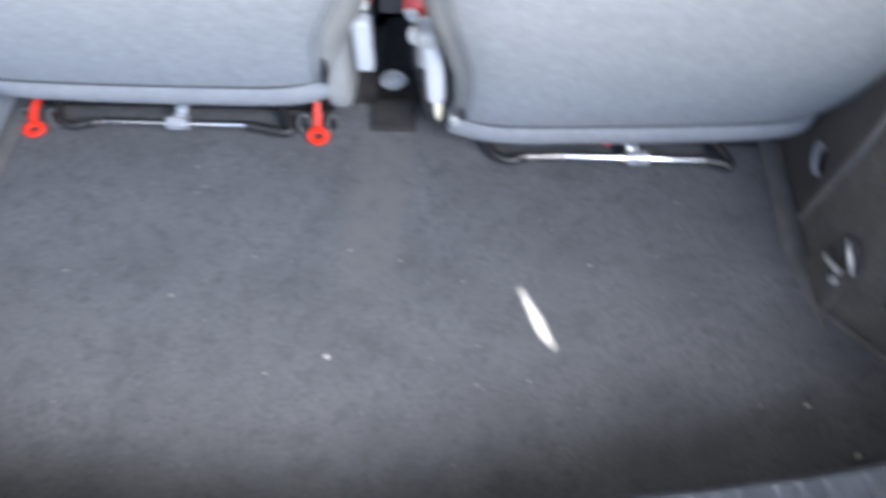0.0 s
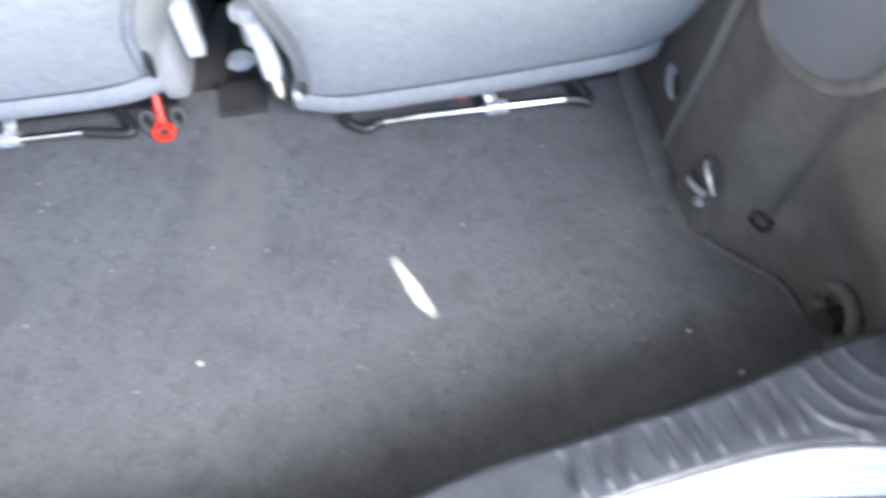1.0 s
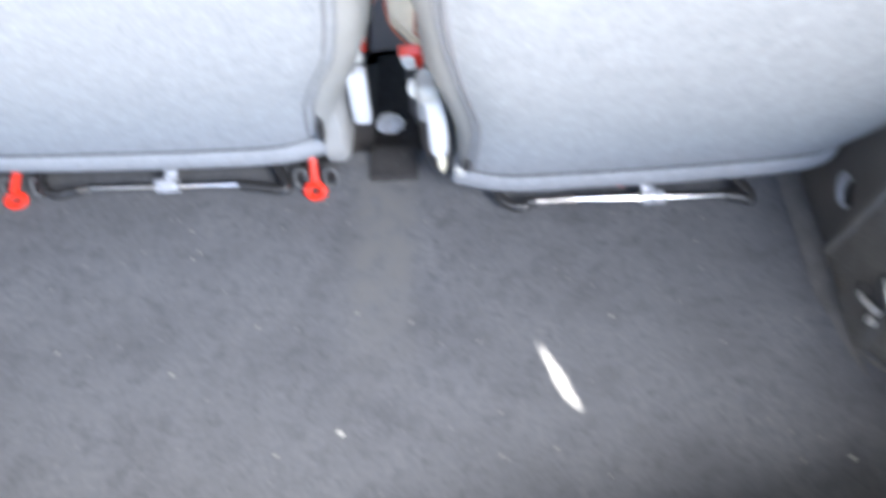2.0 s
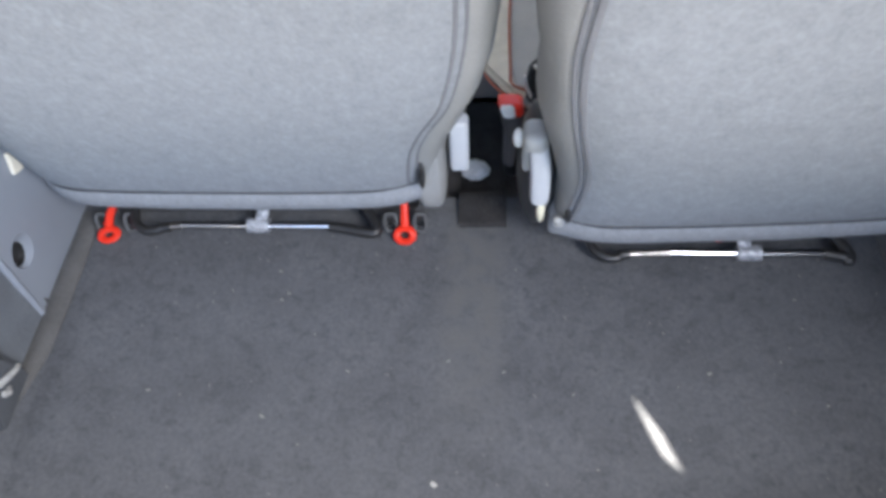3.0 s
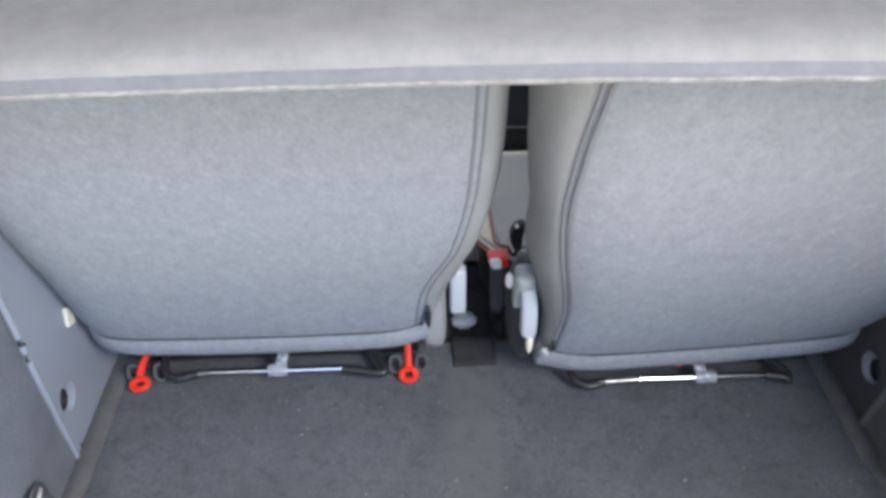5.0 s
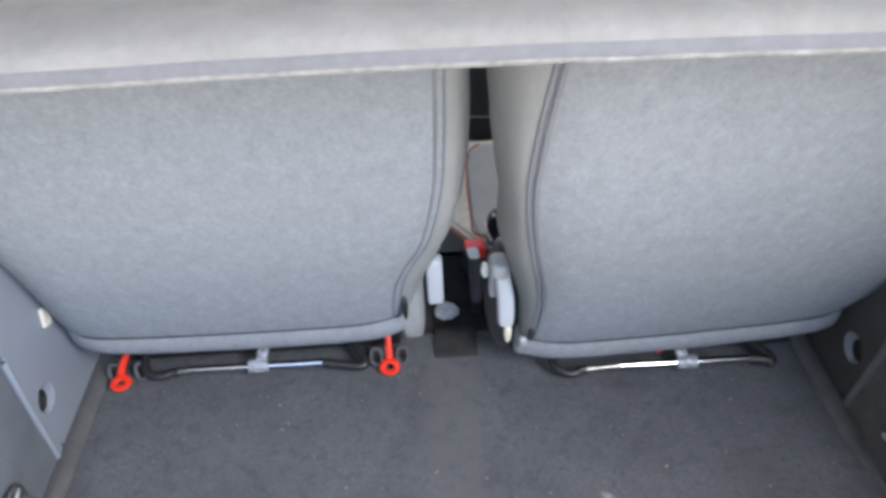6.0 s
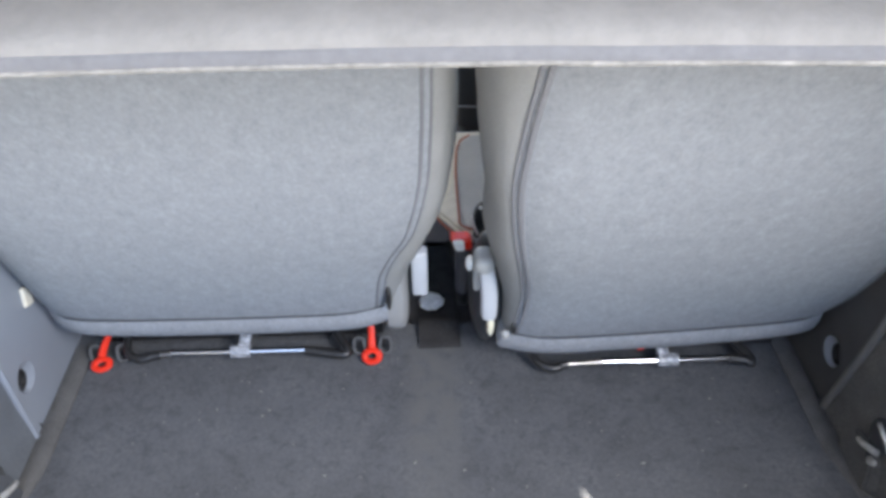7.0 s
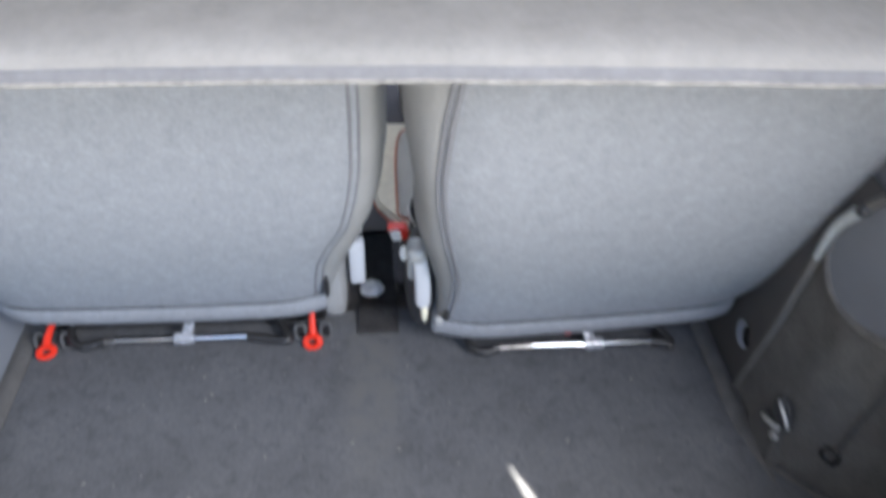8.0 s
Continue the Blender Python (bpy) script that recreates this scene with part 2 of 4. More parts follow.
def tube(pts, r, sides=8, steps=6, bm=None, closed=False, flat=1.0):
    """A round (or flattened) bar along a smooth line; r is one radius or one for each point of the smooth line's ends."""
    line = curve_points(pts, steps) if steps > 1 else [Vector(q) for q in pts]
    bm = bm or bmesh.new()
    rings = []
    n = len(line)
    for i, c in enumerate(line):
        if closed:
            d = line[(i + 1) % n] - line[i - 1]
        else:
            d = line[min(i + 1, n - 1)] - line[max(i - 1, 0)]
        d.normalize()
        side = d.cross(Vector((0, 0, 1)))
        side = side.normalized() if side.length > 0.05 else d.cross(Vector((0, 1, 0))).normalized()
        up = side.cross(d).normalized()
        rad = r[0] + (r[1] - r[0]) * i / (n - 1) if isinstance(r, tuple) else r
        rings.append([bm.verts.new(c + rad * (math.cos(a) * side + flat * math.sin(a) * up)) for a in (2 * math.pi * k / sides for k in range(sides))])
    for i in range(n if closed else n - 1):
        a, b = rings[i], rings[(i + 1) % n]
        for k in range(sides):
            bm.faces.new((a[k], a[(k + 1) % sides], b[(k + 1) % sides], b[k]))
    if not closed:
        bm.faces.new(rings[0][::-1])
        bm.faces.new(rings[-1])
    return bm


def loft(rings, bm=None, caps=True):
    """Skins closed rings of equal count."""
    bm = bm or bmesh.new()
    vs = [[bm.verts.new(p) for p in ring] for ring in rings]
    n = len(vs[0])
    for a, b in zip(vs, vs[1:]):
        for k in range(n):
            bm.faces.new((a[k], a[(k + 1) % n], b[(k + 1) % n], b[k]))
    if caps:
        bm.faces.new(vs[0][::-1])
        bm.faces.new(vs[-1])
    return bm


def slab(outline, axis, lo, hi, r=0.0, seg=2):
    """A plate: a closed outline in the two other axes, thick from lo to hi along axis."""
    bm = bmesh.new()
    def at(p, v):
        return {"x": (v, p[0], p[1]), "y": (p[0], v, p[1]), "z": (p[0], p[1], v)}[axis]
    loft([[at(p, lo) for p in outline], [at(p, hi) for p in outline]], bm)
    if r:
        bmesh.ops.recalc_face_normals(bm, faces=bm.faces)
        bmesh.ops.bevel(bm, geom=[e for e in bm.edges if e.calc_face_angle(0) > 0.5], offset=r, segments=seg, affect="EDGES")
    return bm


def strip(rings, idx):
    """Skins the chosen points of the rings, open at both sides."""
    bm = bmesh.new()
    vs = [[bm.verts.new(ring[i]) for i in idx] for ring in rings]
    for a, b in zip(vs, vs[1:]):
        for k in range(len(idx) - 1):
            bm.faces.new((a[k], a[k + 1], b[k + 1], b[k]))
    return bm


def interp(table, z):
    zs = [a for a, _ in table]
    return float(np.interp(z, zs, [b for _, b in table]))


def smooth_interp(table, z):
    """Eased interpolation over a short table."""
    if z <= table[0][0]:
        return table[0][1]
    for (a, u), (b, v) in zip(table, table[1:]):
        if z <= b:
            t = (z - a) / (b - a)
            return u + (v - u) * (t * t * (3 - 2 * t) * 0.5 + t * 0.5)
    return table[-1][1]


def ball(x, y, z, sx, sy, sz, bm=None, u=12, v=8):
    own = bmesh.new()
    bmesh.ops.create_uvsphere(own, u_segments=u, v_segments=v, radius=1.0)
    for q in own.verts:
        q.co = (x + q.co.x * sx, y + q.co.y * sy, z + q.co.z * sz)
    return joined(bm, own)


# ---- large structure: ground, boot floor, side trims, body ----
# ground is out of view; its pale tone serves as a warm reflector
bm = bmesh.new()
bmesh.ops.create_grid(bm, x_segments=8, y_segments=8, size=400)
for v in bm.verts:
    v.co.z = -0.62
single("ground", bm, GROUND_BOUNCE, "unseen ground under the parked car, kept pale to bounce sunlight", kind="structure")

LEFT, RIGHT, MID = -0.602, 0.434, -0.084
# the carpeted pan of the boot; it widens behind the wheel arches
outline = [(-0.70, 0.775), (-0.70, 0.20), (0.535, 0.20), (0.535, 0.775)]
single("floor", slab(outline, "z", -0.03, 0.0), CARPET, "dark grey carpeted boot floor", kind="structure", smooth=False)
single("floor_front", rbox(-0.70, 0.535, 0.776, 0.999, -0.06, -0.030, 0.0), RUBBER_FELT, "black felt floor under the seats, a step lower than the boot", kind="structure", smooth=False)
# made-up wall out of view: cuts the left sky, returns a warm bounce
single("light_block_wall", rbox(-1.46, -1.26, -5.0, 5.0, -0.62, 2.1, 0.02), EARTH, "unseen sand-coloured wall added to block sky light and bounce warm light", kind="structure")
single("cabin_floor", rbox(-0.72, 0.55, 1.0, 2.3, -0.30, -0.26, 0.0), RUBBER_FELT, "black carpet floor of the dim cabin", kind="structure", smooth=False)
single("floor_step", rbox(-0.72, 0.55, 0.97, 1.0, -0.27, -0.03, 0.0), RUBBER_FELT, "black carpeted step in front of the boot floor", kind="structure", smooth=False)


def side_trim(side):
    """The boot's side: a smooth plastic panel beside the seat with a vertical rim, dark felt behind it that flares out to the rear corner."""
    s = -1 if side == "left" else 1
    x = LEFT if s < 0 else RIGHT
    t = thing("side_trim_" + side, ("smooth grey plastic" if s < 0 else "dark grey plastic") + " boot side trim with a dark felt rear part", "", kind="structure", at=(x, 0.6, 0))
    panel = bmesh.new()
    hole_y, hole_z, hr = 0.629, 0.077, 0.021
    outer, ring, cone, inner = [], [], [], []
    for k in range(32):
        a = 2 * math.pi * k / 32
        c, q = math.cos(a), math.sin(a)
        f = min((0.44 if c > 0 else 0.0245) / max(abs(c), 1e-6), (0.56 if q > 0 else 0.077) / max(abs(q), 1e-6))
        outer.append((x, hole_y + c * f, hole_z + q * f))
        ring.append((x, hole_y + c * hr, hole_z + q * hr))
        cone.append((x + s * 0.0050, hole_y - 0.0050 + c * hr * 0.66, hole_z + q * hr * 0.74))
        inner.append((x + s * 0.0118, hole_y - 0.0050 + c * hr * 0.65, hole_z + q * hr * 0.73))
    loft([outer, ring], panel, caps=False)
    # the edge that follows the rim
    if s < 0:
        rim_line = [(0.0, 0.592), (0.09, 0.592), (0.17, 0.593), (0.24, 0.596), (0.30, 0.593), (0.36, 0.580), (0.42, 0.560)]
    else:
        rim_line = [(0.0, 0.598), (0.09, 0.584), (0.17, 0.572), (0.24, 0.565), (0.30, 0.559), (0.345, 0.549), (0.38, 0.531), (0.42, 0.503)]
    lines = [[panel.verts.new((x - s * 0.0018, y, z)) for y in (min(interp(rim_line, z), 0.603), 0.606)] for z in (0.03 * i for i in range(15))]
    for a, b in zip(lines, lines[1:]):
        panel.faces.new((a[0], a[1], b[1], b[0]))
    # left panel gets the lit plastic, right panel its shaded copy
    part("panel", panel, PLASTIC if s < 0 else PANEL_SHADED, t, ("smooth blue-grey" if s < 0 else "shade-darkened") + " plastic panel with a dished round hole", smooth=False)
    # tone stands in for light: right cup paler as lit, well and backing black
    part("hole_cup", loft([ring, cone], caps=False), PLASTIC, t, "pale plastic rim inside the hole")
    part("hole_well", loft([cone, inner], caps=False), BLACK, t, "well of the hole, blackened for its shade")
    part("hole_backing", rbox(*sorted((x + s * 0.0115, x + s * 0.016)), 0.602, 0.656, 0.05, 0.105, 0.0), BLACK, t)
    ry = lambda z: interp(rim_line, z)
    part("rim_cap", tube([(x - s * 0.001, ry(0.285), 0.285), (x - s * 0.003, ry(0.318), 0.318), (x - s * 0.003, ry(0.347), 0.347), (x - s * 0.001, ry(0.378), 0.378)], (0.0050, 0.0078), 10, 5), PLASTIC_PALE if s < 0 else CAP_CLEAR, t, "smooth milky pale end of the rim")
    part("rim_stud", ball(x - s * 0.004, ry(0.386) - 0.003, 0.387, 0.006, 0.008, 0.008), PLASTIC_DARK, t, "small dark stud")
    part("rim", tube([(x - s * 0.0005, y, z) for z, y in rim_line], 0.0046 if s < 0 else 0.0058, 10, 6), PLASTIC if s < 0 else RIM_SHADED, t, "raised rim of the panel")
    # felt: swept along the plan's edge, leaning out a little with height
    plan = [(x - s * 0.001, 0.600), (x - s * 0.001, 0.56), (x + s * 0.001, 0.50), (x + s * 0.012, 0.465), (x + s * 0.045, 0.43), (x + s * 0.072, 0.40), (x + s * 0.084, 0.36), (x + s * 0.086, 0.30), (x + s * 0.08, 0.20)]
    felt = bmesh.new()
    line = curve_points([(a, b, 0) for a, b in plan], 9)
    rows = []
    for iz in range(49):
        z = 0.56 * iz / 48
        row = []
        for p in line:
            lean = 0.02 * z
            # above the arch the felt comes back in line with the panel
            back = smooth_interp([(0.0, 0.0), (0.10, 0.1), (0.26, 0.75), (0.56, 0.8)], z)
            px = p.x + (x - p.x) * back + s * lean
            # a soft upright crease between the arch and the corner
            px += s * 0.0025 * math.exp(-((p.y - 0.452 + 0.14 * z) / 0.011) ** 2) * max(0.0, min(1.0, (z - 0.06) / 0.06)) * max(0.0, min(1.0, (0.30 - z) / 0.05))
            row.append(felt.verts.new((px + 0.0015 * noise.noise((p.y * 30, z * 30, s)), p.y, z)))
        rows.append(row)
    for a, b in zip(rows, rows[1:]):
        for k in range(len(a) - 1):
            mid = (a[k].co + b[k + 1].co) / 2
            if not in_pocket(mid.y, mid.z):
                felt.faces.new((a[k], a[k + 1], b[k + 1], b[k]))
    part("felt_lining", felt, LINING_GREY if s < 0 else FELT, t, "dull blue-grey lining" if s < 0 else "shade-darkened felt lining")
    # moulded pocket above the arch
    rings = [[(x + s * (0.003 + 0.078 * (1 - g * g) ** 0.8), *pocket_point(a, 1.0 if g > 0.99 else g)) for a in (2 * math.pi * k / 48 for k in range(48))] for g in (1.0, 0.99, 0.97, 0.94, 0.90, 0.85, 0.79, 0.72, 0.64, 0.55, 0.45, 0.34, 0.22, 0.10)]
    part("moulded_pocket", loft(rings), POCKET, t, "smooth blue-grey plastic bowl sunk into the lining")
    part("pocket_lip", tube([(x + s * 0.006, *pocket_point(2 * math.pi * k / 48, 1.015)) for k in range(48)], 0.0066, 10, 1, closed=True), LINING_GREY if s < 0 else FELT_LIT, t, "rounded felt edge of the pocket, painted lit on the right")
    # foot of the felt, standing proud on the floor
    if s < 0:
        part("foot", slab([(0.440, 0.0), (0.514, 0.0), (0.511, 0.030), (0.500, 0.066), (0.486, 0.074), (0.455, 0.070)], "x", x - 0.012, x + 0.015, r=0.004), FOOT, t, "dark plastic foot block")
    else:
        part("foot", slab([(0.468, 0.0), (0.541, 0.0), (0.537, 0.030), (0.526, 0.052), (0.50, 0.060), (0.478, 0.045)], "x", x - 0.008, x + 0.012, r=0.003), FELT, t)
    # welt along the bottom of the flared part
    part("welt", tube([(x - s * 0.006, 0.47, 0.004), (x + s * 0.036, 0.425, 0.004), (x + s * 0.066, 0.395, 0.004), (x + s * 0.078, 0.355, 0.004)], 0.003, 6, 5), FELT, t)
    part("cap_recess", tube([(x + s * 0.070, 0.320 + 0.026 * math.cos(2 * math.pi * k / 16), 0.076 + 0.030 * math.sin(2 * math.pi * k / 16)) for k in range(16)], 0.007, 8, 1, closed=True), FELT, t, "raised round felt collar")
    part("cap", tube([(x + s * 0.078, 0.320, 0.068), (x + s * 0.056, 0.317, 0.071)], 0.014, 16, 1), BLACK, t, "round black fixing cap")
    return t


def pocket_point(a, g):
    """A point of the pocket's outline (y, z), scaled by g about its middle."""
    c, q = math.cos(a), math.sin(a)
    sup = (abs(c) ** 2.3 + abs(q) ** 2.3) ** (-1 / 2.3)
    y = 0.462 + 0.100 * c * sup * g
    return y, 0.393 + 0.118 * q * sup * g + 0.35 * (0.47 - y)


def in_pocket(y, z):
    u, w = (y - 0.462) / 0.100, (z - 0.393 - 0.35 * (0.47 - y)) / 0.118
    return abs(u) ** 2.3 + abs(w) ** 2.3 < 1.02


side_trim("left")
side_trim("right")

# body shell that closes the place, out of view: sides, roof, raised tailgate
for name, lo, hi in (("wall_left", -0.78, -0.70), ("wall_right", 0.535, 0.615)):
    # rear ends drawn back past the sill to keep light off the floor
    bm = rbox(lo, hi, -0.07 if lo < 0 else -0.10, 0.80, -0.35, 1.02, 0.0)
    rbox(lo, hi, 0.80, 2.3, -0.35, 0.62, 0.0, bm=bm)
    rbox(lo, hi, 1.45, 1.55, 0.62, 1.02, 0.0, bm=bm)
    single(name, bm, LINER, "plain inner body side of the car with side windows", kind="structure", smooth=False)
for name, lo, hi in (("quarter_trim_left", -0.70, LEFT - 0.012), ("quarter_trim_right", RIGHT + 0.012, 0.535)):
    single(name, rbox(lo, hi, 0.20, 1.08, 0.56, 0.6275, 0.004), PLASTIC_DARK, "dark plastic ledge that carries the parcel shelf", kind="structure")


def sun_hole_plate(x0, x1, y0, y1, z0, z1, gap):
    """A plate with one small slanting hole, added to let a sun patch through."""
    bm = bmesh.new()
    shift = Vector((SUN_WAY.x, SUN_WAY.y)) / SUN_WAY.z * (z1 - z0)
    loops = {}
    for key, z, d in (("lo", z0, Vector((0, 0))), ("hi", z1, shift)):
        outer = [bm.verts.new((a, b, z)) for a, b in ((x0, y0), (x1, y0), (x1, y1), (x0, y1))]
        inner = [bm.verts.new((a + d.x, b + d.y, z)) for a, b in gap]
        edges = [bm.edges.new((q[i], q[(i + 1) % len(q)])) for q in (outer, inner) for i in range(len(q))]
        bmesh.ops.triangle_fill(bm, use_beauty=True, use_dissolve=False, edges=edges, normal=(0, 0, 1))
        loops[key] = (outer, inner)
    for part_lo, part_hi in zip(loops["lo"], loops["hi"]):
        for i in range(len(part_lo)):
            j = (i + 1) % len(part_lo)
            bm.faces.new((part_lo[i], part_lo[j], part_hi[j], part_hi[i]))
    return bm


# made-up hole in the unseen roof, shaped so the sun draws the carpet patch
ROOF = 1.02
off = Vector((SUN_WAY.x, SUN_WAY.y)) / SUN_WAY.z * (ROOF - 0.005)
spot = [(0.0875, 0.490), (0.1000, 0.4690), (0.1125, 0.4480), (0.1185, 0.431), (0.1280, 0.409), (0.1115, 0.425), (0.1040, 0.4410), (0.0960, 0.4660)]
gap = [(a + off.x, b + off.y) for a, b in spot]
single("ceiling", sun_hole_plate(-0.78, 0.615, 0.17, 1.72, ROOF, ROOF + 0.02, gap), LINER, "unseen pale roof lining over the boot and cabin, with an added sun hole", kind="structure", smooth=False)
# unseen tailgate, widened and tilted so it keeps the sun off the sill
tailgate = thing("tailgate", "unseen silver painted tailgate raised wide open, shading the boot", "tailgate", at=(MID, 0.17, 1.05))
part("tailgate_panel", slab([(0.19, 1.0415), (0.1685, 1.0415), (0.1605, 1.015), (-0.16, 1.40), (-0.50, 1.74), (-0.55, 1.74), (-0.22, 1.42), (0.14, 1.075), (0.19, 1.062)], "x", -0.96, 0.61, 0.004), PAINT, tailgate)
part("tailgate_lining", slab([(0.154, 1.012), (-0.168, 1.390), (-0.49, 1.710), (-0.50, 1.725), (-0.170, 1.400), (0.156, 1.020)], "x", -0.70, 0.54, 0.003), LINER, tailgate)

# sill: plastic cover with grooves, seal and painted lip
single("sill_core", slab([(0.06, -0.05), (0.125, -0.05), (0.125, 0.15), (0.11, 0.16), (0.06, 0.15)], "x", -0.70, 0.535, 0.0), SILL, "dark core of the boot sill", kind="structure", smooth=False)


SILL_EDGE = [(-0.70, 0.225), (-0.50, 0.190), (-0.313, 0.177), (-0.232, 0.172), (-0.15, 0.162), (0.0, 0.162), (0.06, 0.174), (0.104, 0.189), (0.145, 0.198), (0.20, 0.205), (0.24, 0.212), (0.285, 0.219), (0.327, 0.227), (0.375, 0.239), (0.425, 0.252), (0.46, 0.257), (0.53, 0.262)]
LIP_EDGE = [(-0.70, 0.165), (-0.30, 0.125), (-0.15, 0.110), (0.0, 0.112), (0.10, 0.135), (0.20, 0.155), (0.237, 0.163), (0.309, 0.173), (0.353, 0.178), (0.394, 0.176), (0.42, 0.172), (0.53, 0.150)]


def sill_edge(x):
    """Where the sill's inner edge runs: bowed towards the corners, with a dip at the latch."""
    return sum(interp(SILL_EDGE, x + d) for d in (-0.016, 0.0, 0.016)) / 3


def lip_y(x):
    return sum(interp(LIP_EDGE, x + d) for d in (-0.016, 0.0, 0.016)) / 3


sill = thing("sill_cover", "scuffed dark grey plastic boot sill cover with grooves", "", kind="structure", at=(MID, 0.2, 0.2))
RIBS = [(0.201, 0.006), (0.221, 0.005), (0.236, 0.008), (0.264, 0.011), (0.282, 0.011), (0.302, 0.010), (0.333, 0.010), (0.350, 0.009), (0.364, 0.012)]
FOLDS = [[(0.388, 0.235), (0.394, 0.220), (0.405, 0.204), (0.420, 0.193), (0.440, 0.187)],
         [(0.380, 0.210), (0.386, 0.199), (0.396, 0.190), (0.408, 0.184), (0.418, 0.180)],
         [(0.404, 0.240), (0.412, 0.224), (0.425, 0.208), (0.442, 0.198), (0.462, 0.193)],
         [(0.424, 0.246), (0.432, 0.230), (0.446, 0.216), (0.464, 0.208)]]
FOLD_LINES = [curve_points([(a, b, 0) for a, b in f], 6) for f in FOLDS]


def sill_relief(x, y, u):
    """Moulded ribs that rise towards the outer lip, and sweeping folds in the corner; u runs from the inner edge to the lip."""
    h = 0.0
    for rx, dx in RIBS:
        d = x - (rx + dx * u)
        if abs(d) < 0.016:
            rise = math.sin(math.pi * max(0.0, min(1.0, (u - 0.10) / 0.86)) ** 1.5) ** 1.3
            h += 0.0026 * rise * math.exp(-(d / 0.0032) ** 2) - 0.0034 * math.sin(math.pi * min(1.0, u / 0.80)) * math.exp(-((d + 0.0060) / 0.0028) ** 2) * (u < 0.80)
    if x > 0.36:
        for line in FOLD_LINES:
            d = min(math.hypot(x - p.x, y - p.y) for p in line)
            if d < 0.012:
                h += 0.0020 * math.exp(-(d / 0.0028) ** 2)
    return h + 0.0003 * noise.noise((x * 70, y * 70, 7.0))


bm = bmesh.new()
xs = [-0.67 + 0.03 * k for k in range(28)] + [0.165 + 0.0013 * k for k in range(235)] + [0.474 + 0.012 * k for k in range(5)]
rings = []
for x in xs:
    e, o = sill_edge(x), lip_y(x)
    ring = [(x, e + 0.004, 0.02), (x, e + 0.003, 0.18), (x, e, 0.193)]
    for k in range(23):
        u = k / 22
        y = e - 0.005 + (o + 0.003 - e + 0.005) * u
        z = 0.1965 + 0.0022 * math.sin(math.pi / 2 * min(1.0, 0.25 + u * 1.2))
        ring.append((x, y, z + sill_relief(x, y, u)))
    ring += [(x, o, 0.1975), (x, o, 0.15), (x, e - 0.03, 0.02)]
    rings.append(ring)
part("sill_top", loft(rings, bm), SILL, sill, "scuffed plastic with moulded ribs and corner folds")


def lip_edge(x):
    return lip_y(x) - 0.001


part("lip", loft([[(x, lip_edge(x) + a, b) for a, b in ((0.0, 0.10), (0.0004, 0.1975), (-0.0015, 0.1990), (-0.005, 0.1982), (-0.012, 0.1945), (-0.019, 0.1885), (-0.025, 0.1800), (-0.031, 0.174), (-0.037, 0.173), (-0.043, 0.177), (-0.050, 0.178), (-0.056, 0.173), (-0.060, 0.163), (-0.061, 0.10))] for x in (-0.68 + 0.03 * k for k in range(41))]), PAINT, sill, "glossy silver painted body lip")
part("seal", tube([(x, lip_edge(x) - 0.0325, 0.1735) for x in (-0.66 + 0.1 * k for k in range(12))], 0.0035, 8, 3), BLACK, sill, "black rubber seal")
bumper = thing("bumper", "silver painted rear bumper below the boot sill", "bumper", at=(MID, 0.05, 0))
part("bumper_skin", slab([(0.035, 0.150), (0.0, 0.140), (-0.06, 0.10), (-0.08, -0.1), (-0.06, -0.35), (0.10, -0.35)], "x", -0.76, 0.59, 0.02, 3), PAINT, bumper)


# ---- carpet mat ----
mat = thing("carpet_mat", "dusty dark grey carpet boot mat lying on the floor", "mat", at=(MID, 0.45, 0))
MAT_L, MAT_R = -0.572, 0.404
bm = bmesh.new()
nx, ny = 48, 26
grid = {}
for i in range(nx + 1):
    for j in range(ny + 1):
        x = MAT_L + (MAT_R - MAT_L) * i / nx
        y = 0.225 + 0.523 * j / ny
        z = 0.004 + 0.0012 * noise.noise((x * 9, y * 9, 3.0))
        if j == 0 or i in (0, nx):
            z = 0.0005
        grid[i, j] = bm.verts.new((x, y, z))
for i in range(nx):
    for j in range(ny):
        bm.faces.new((grid[i, j], grid[i + 1, j], grid[i + 1, j + 1], grid[i, j + 1]))
part("mat_sheet", bm, CARPET, mat)
for edge, inner in ((LEFT + 0.002, MAT_L - 0.001), (RIGHT - 0.002, MAT_R + 0.001)):
    bm = loft([[(edge + (inner - edge) * u * min(1.0, 0.12 + (y - 0.442) / 0.11), y, 0.0005 + min(1.0, (y - 0.44) / 0.10) * (0.0035 * math.sin(math.pi * u) + 0.002)) for u in (0, 0.25, 0.5, 0.75, 1)] + [(edge + (inner - edge) * min(1.0, 0.12 + (y - 0.442) / 0.11), y, 0.0), (edge, y, 0.0)] for y in (0.442 + 0.0255 * k for k in range(13))])
    part("edge_binding", bm, CARPET_EDGE, mat, "paler bound edge of the mat")


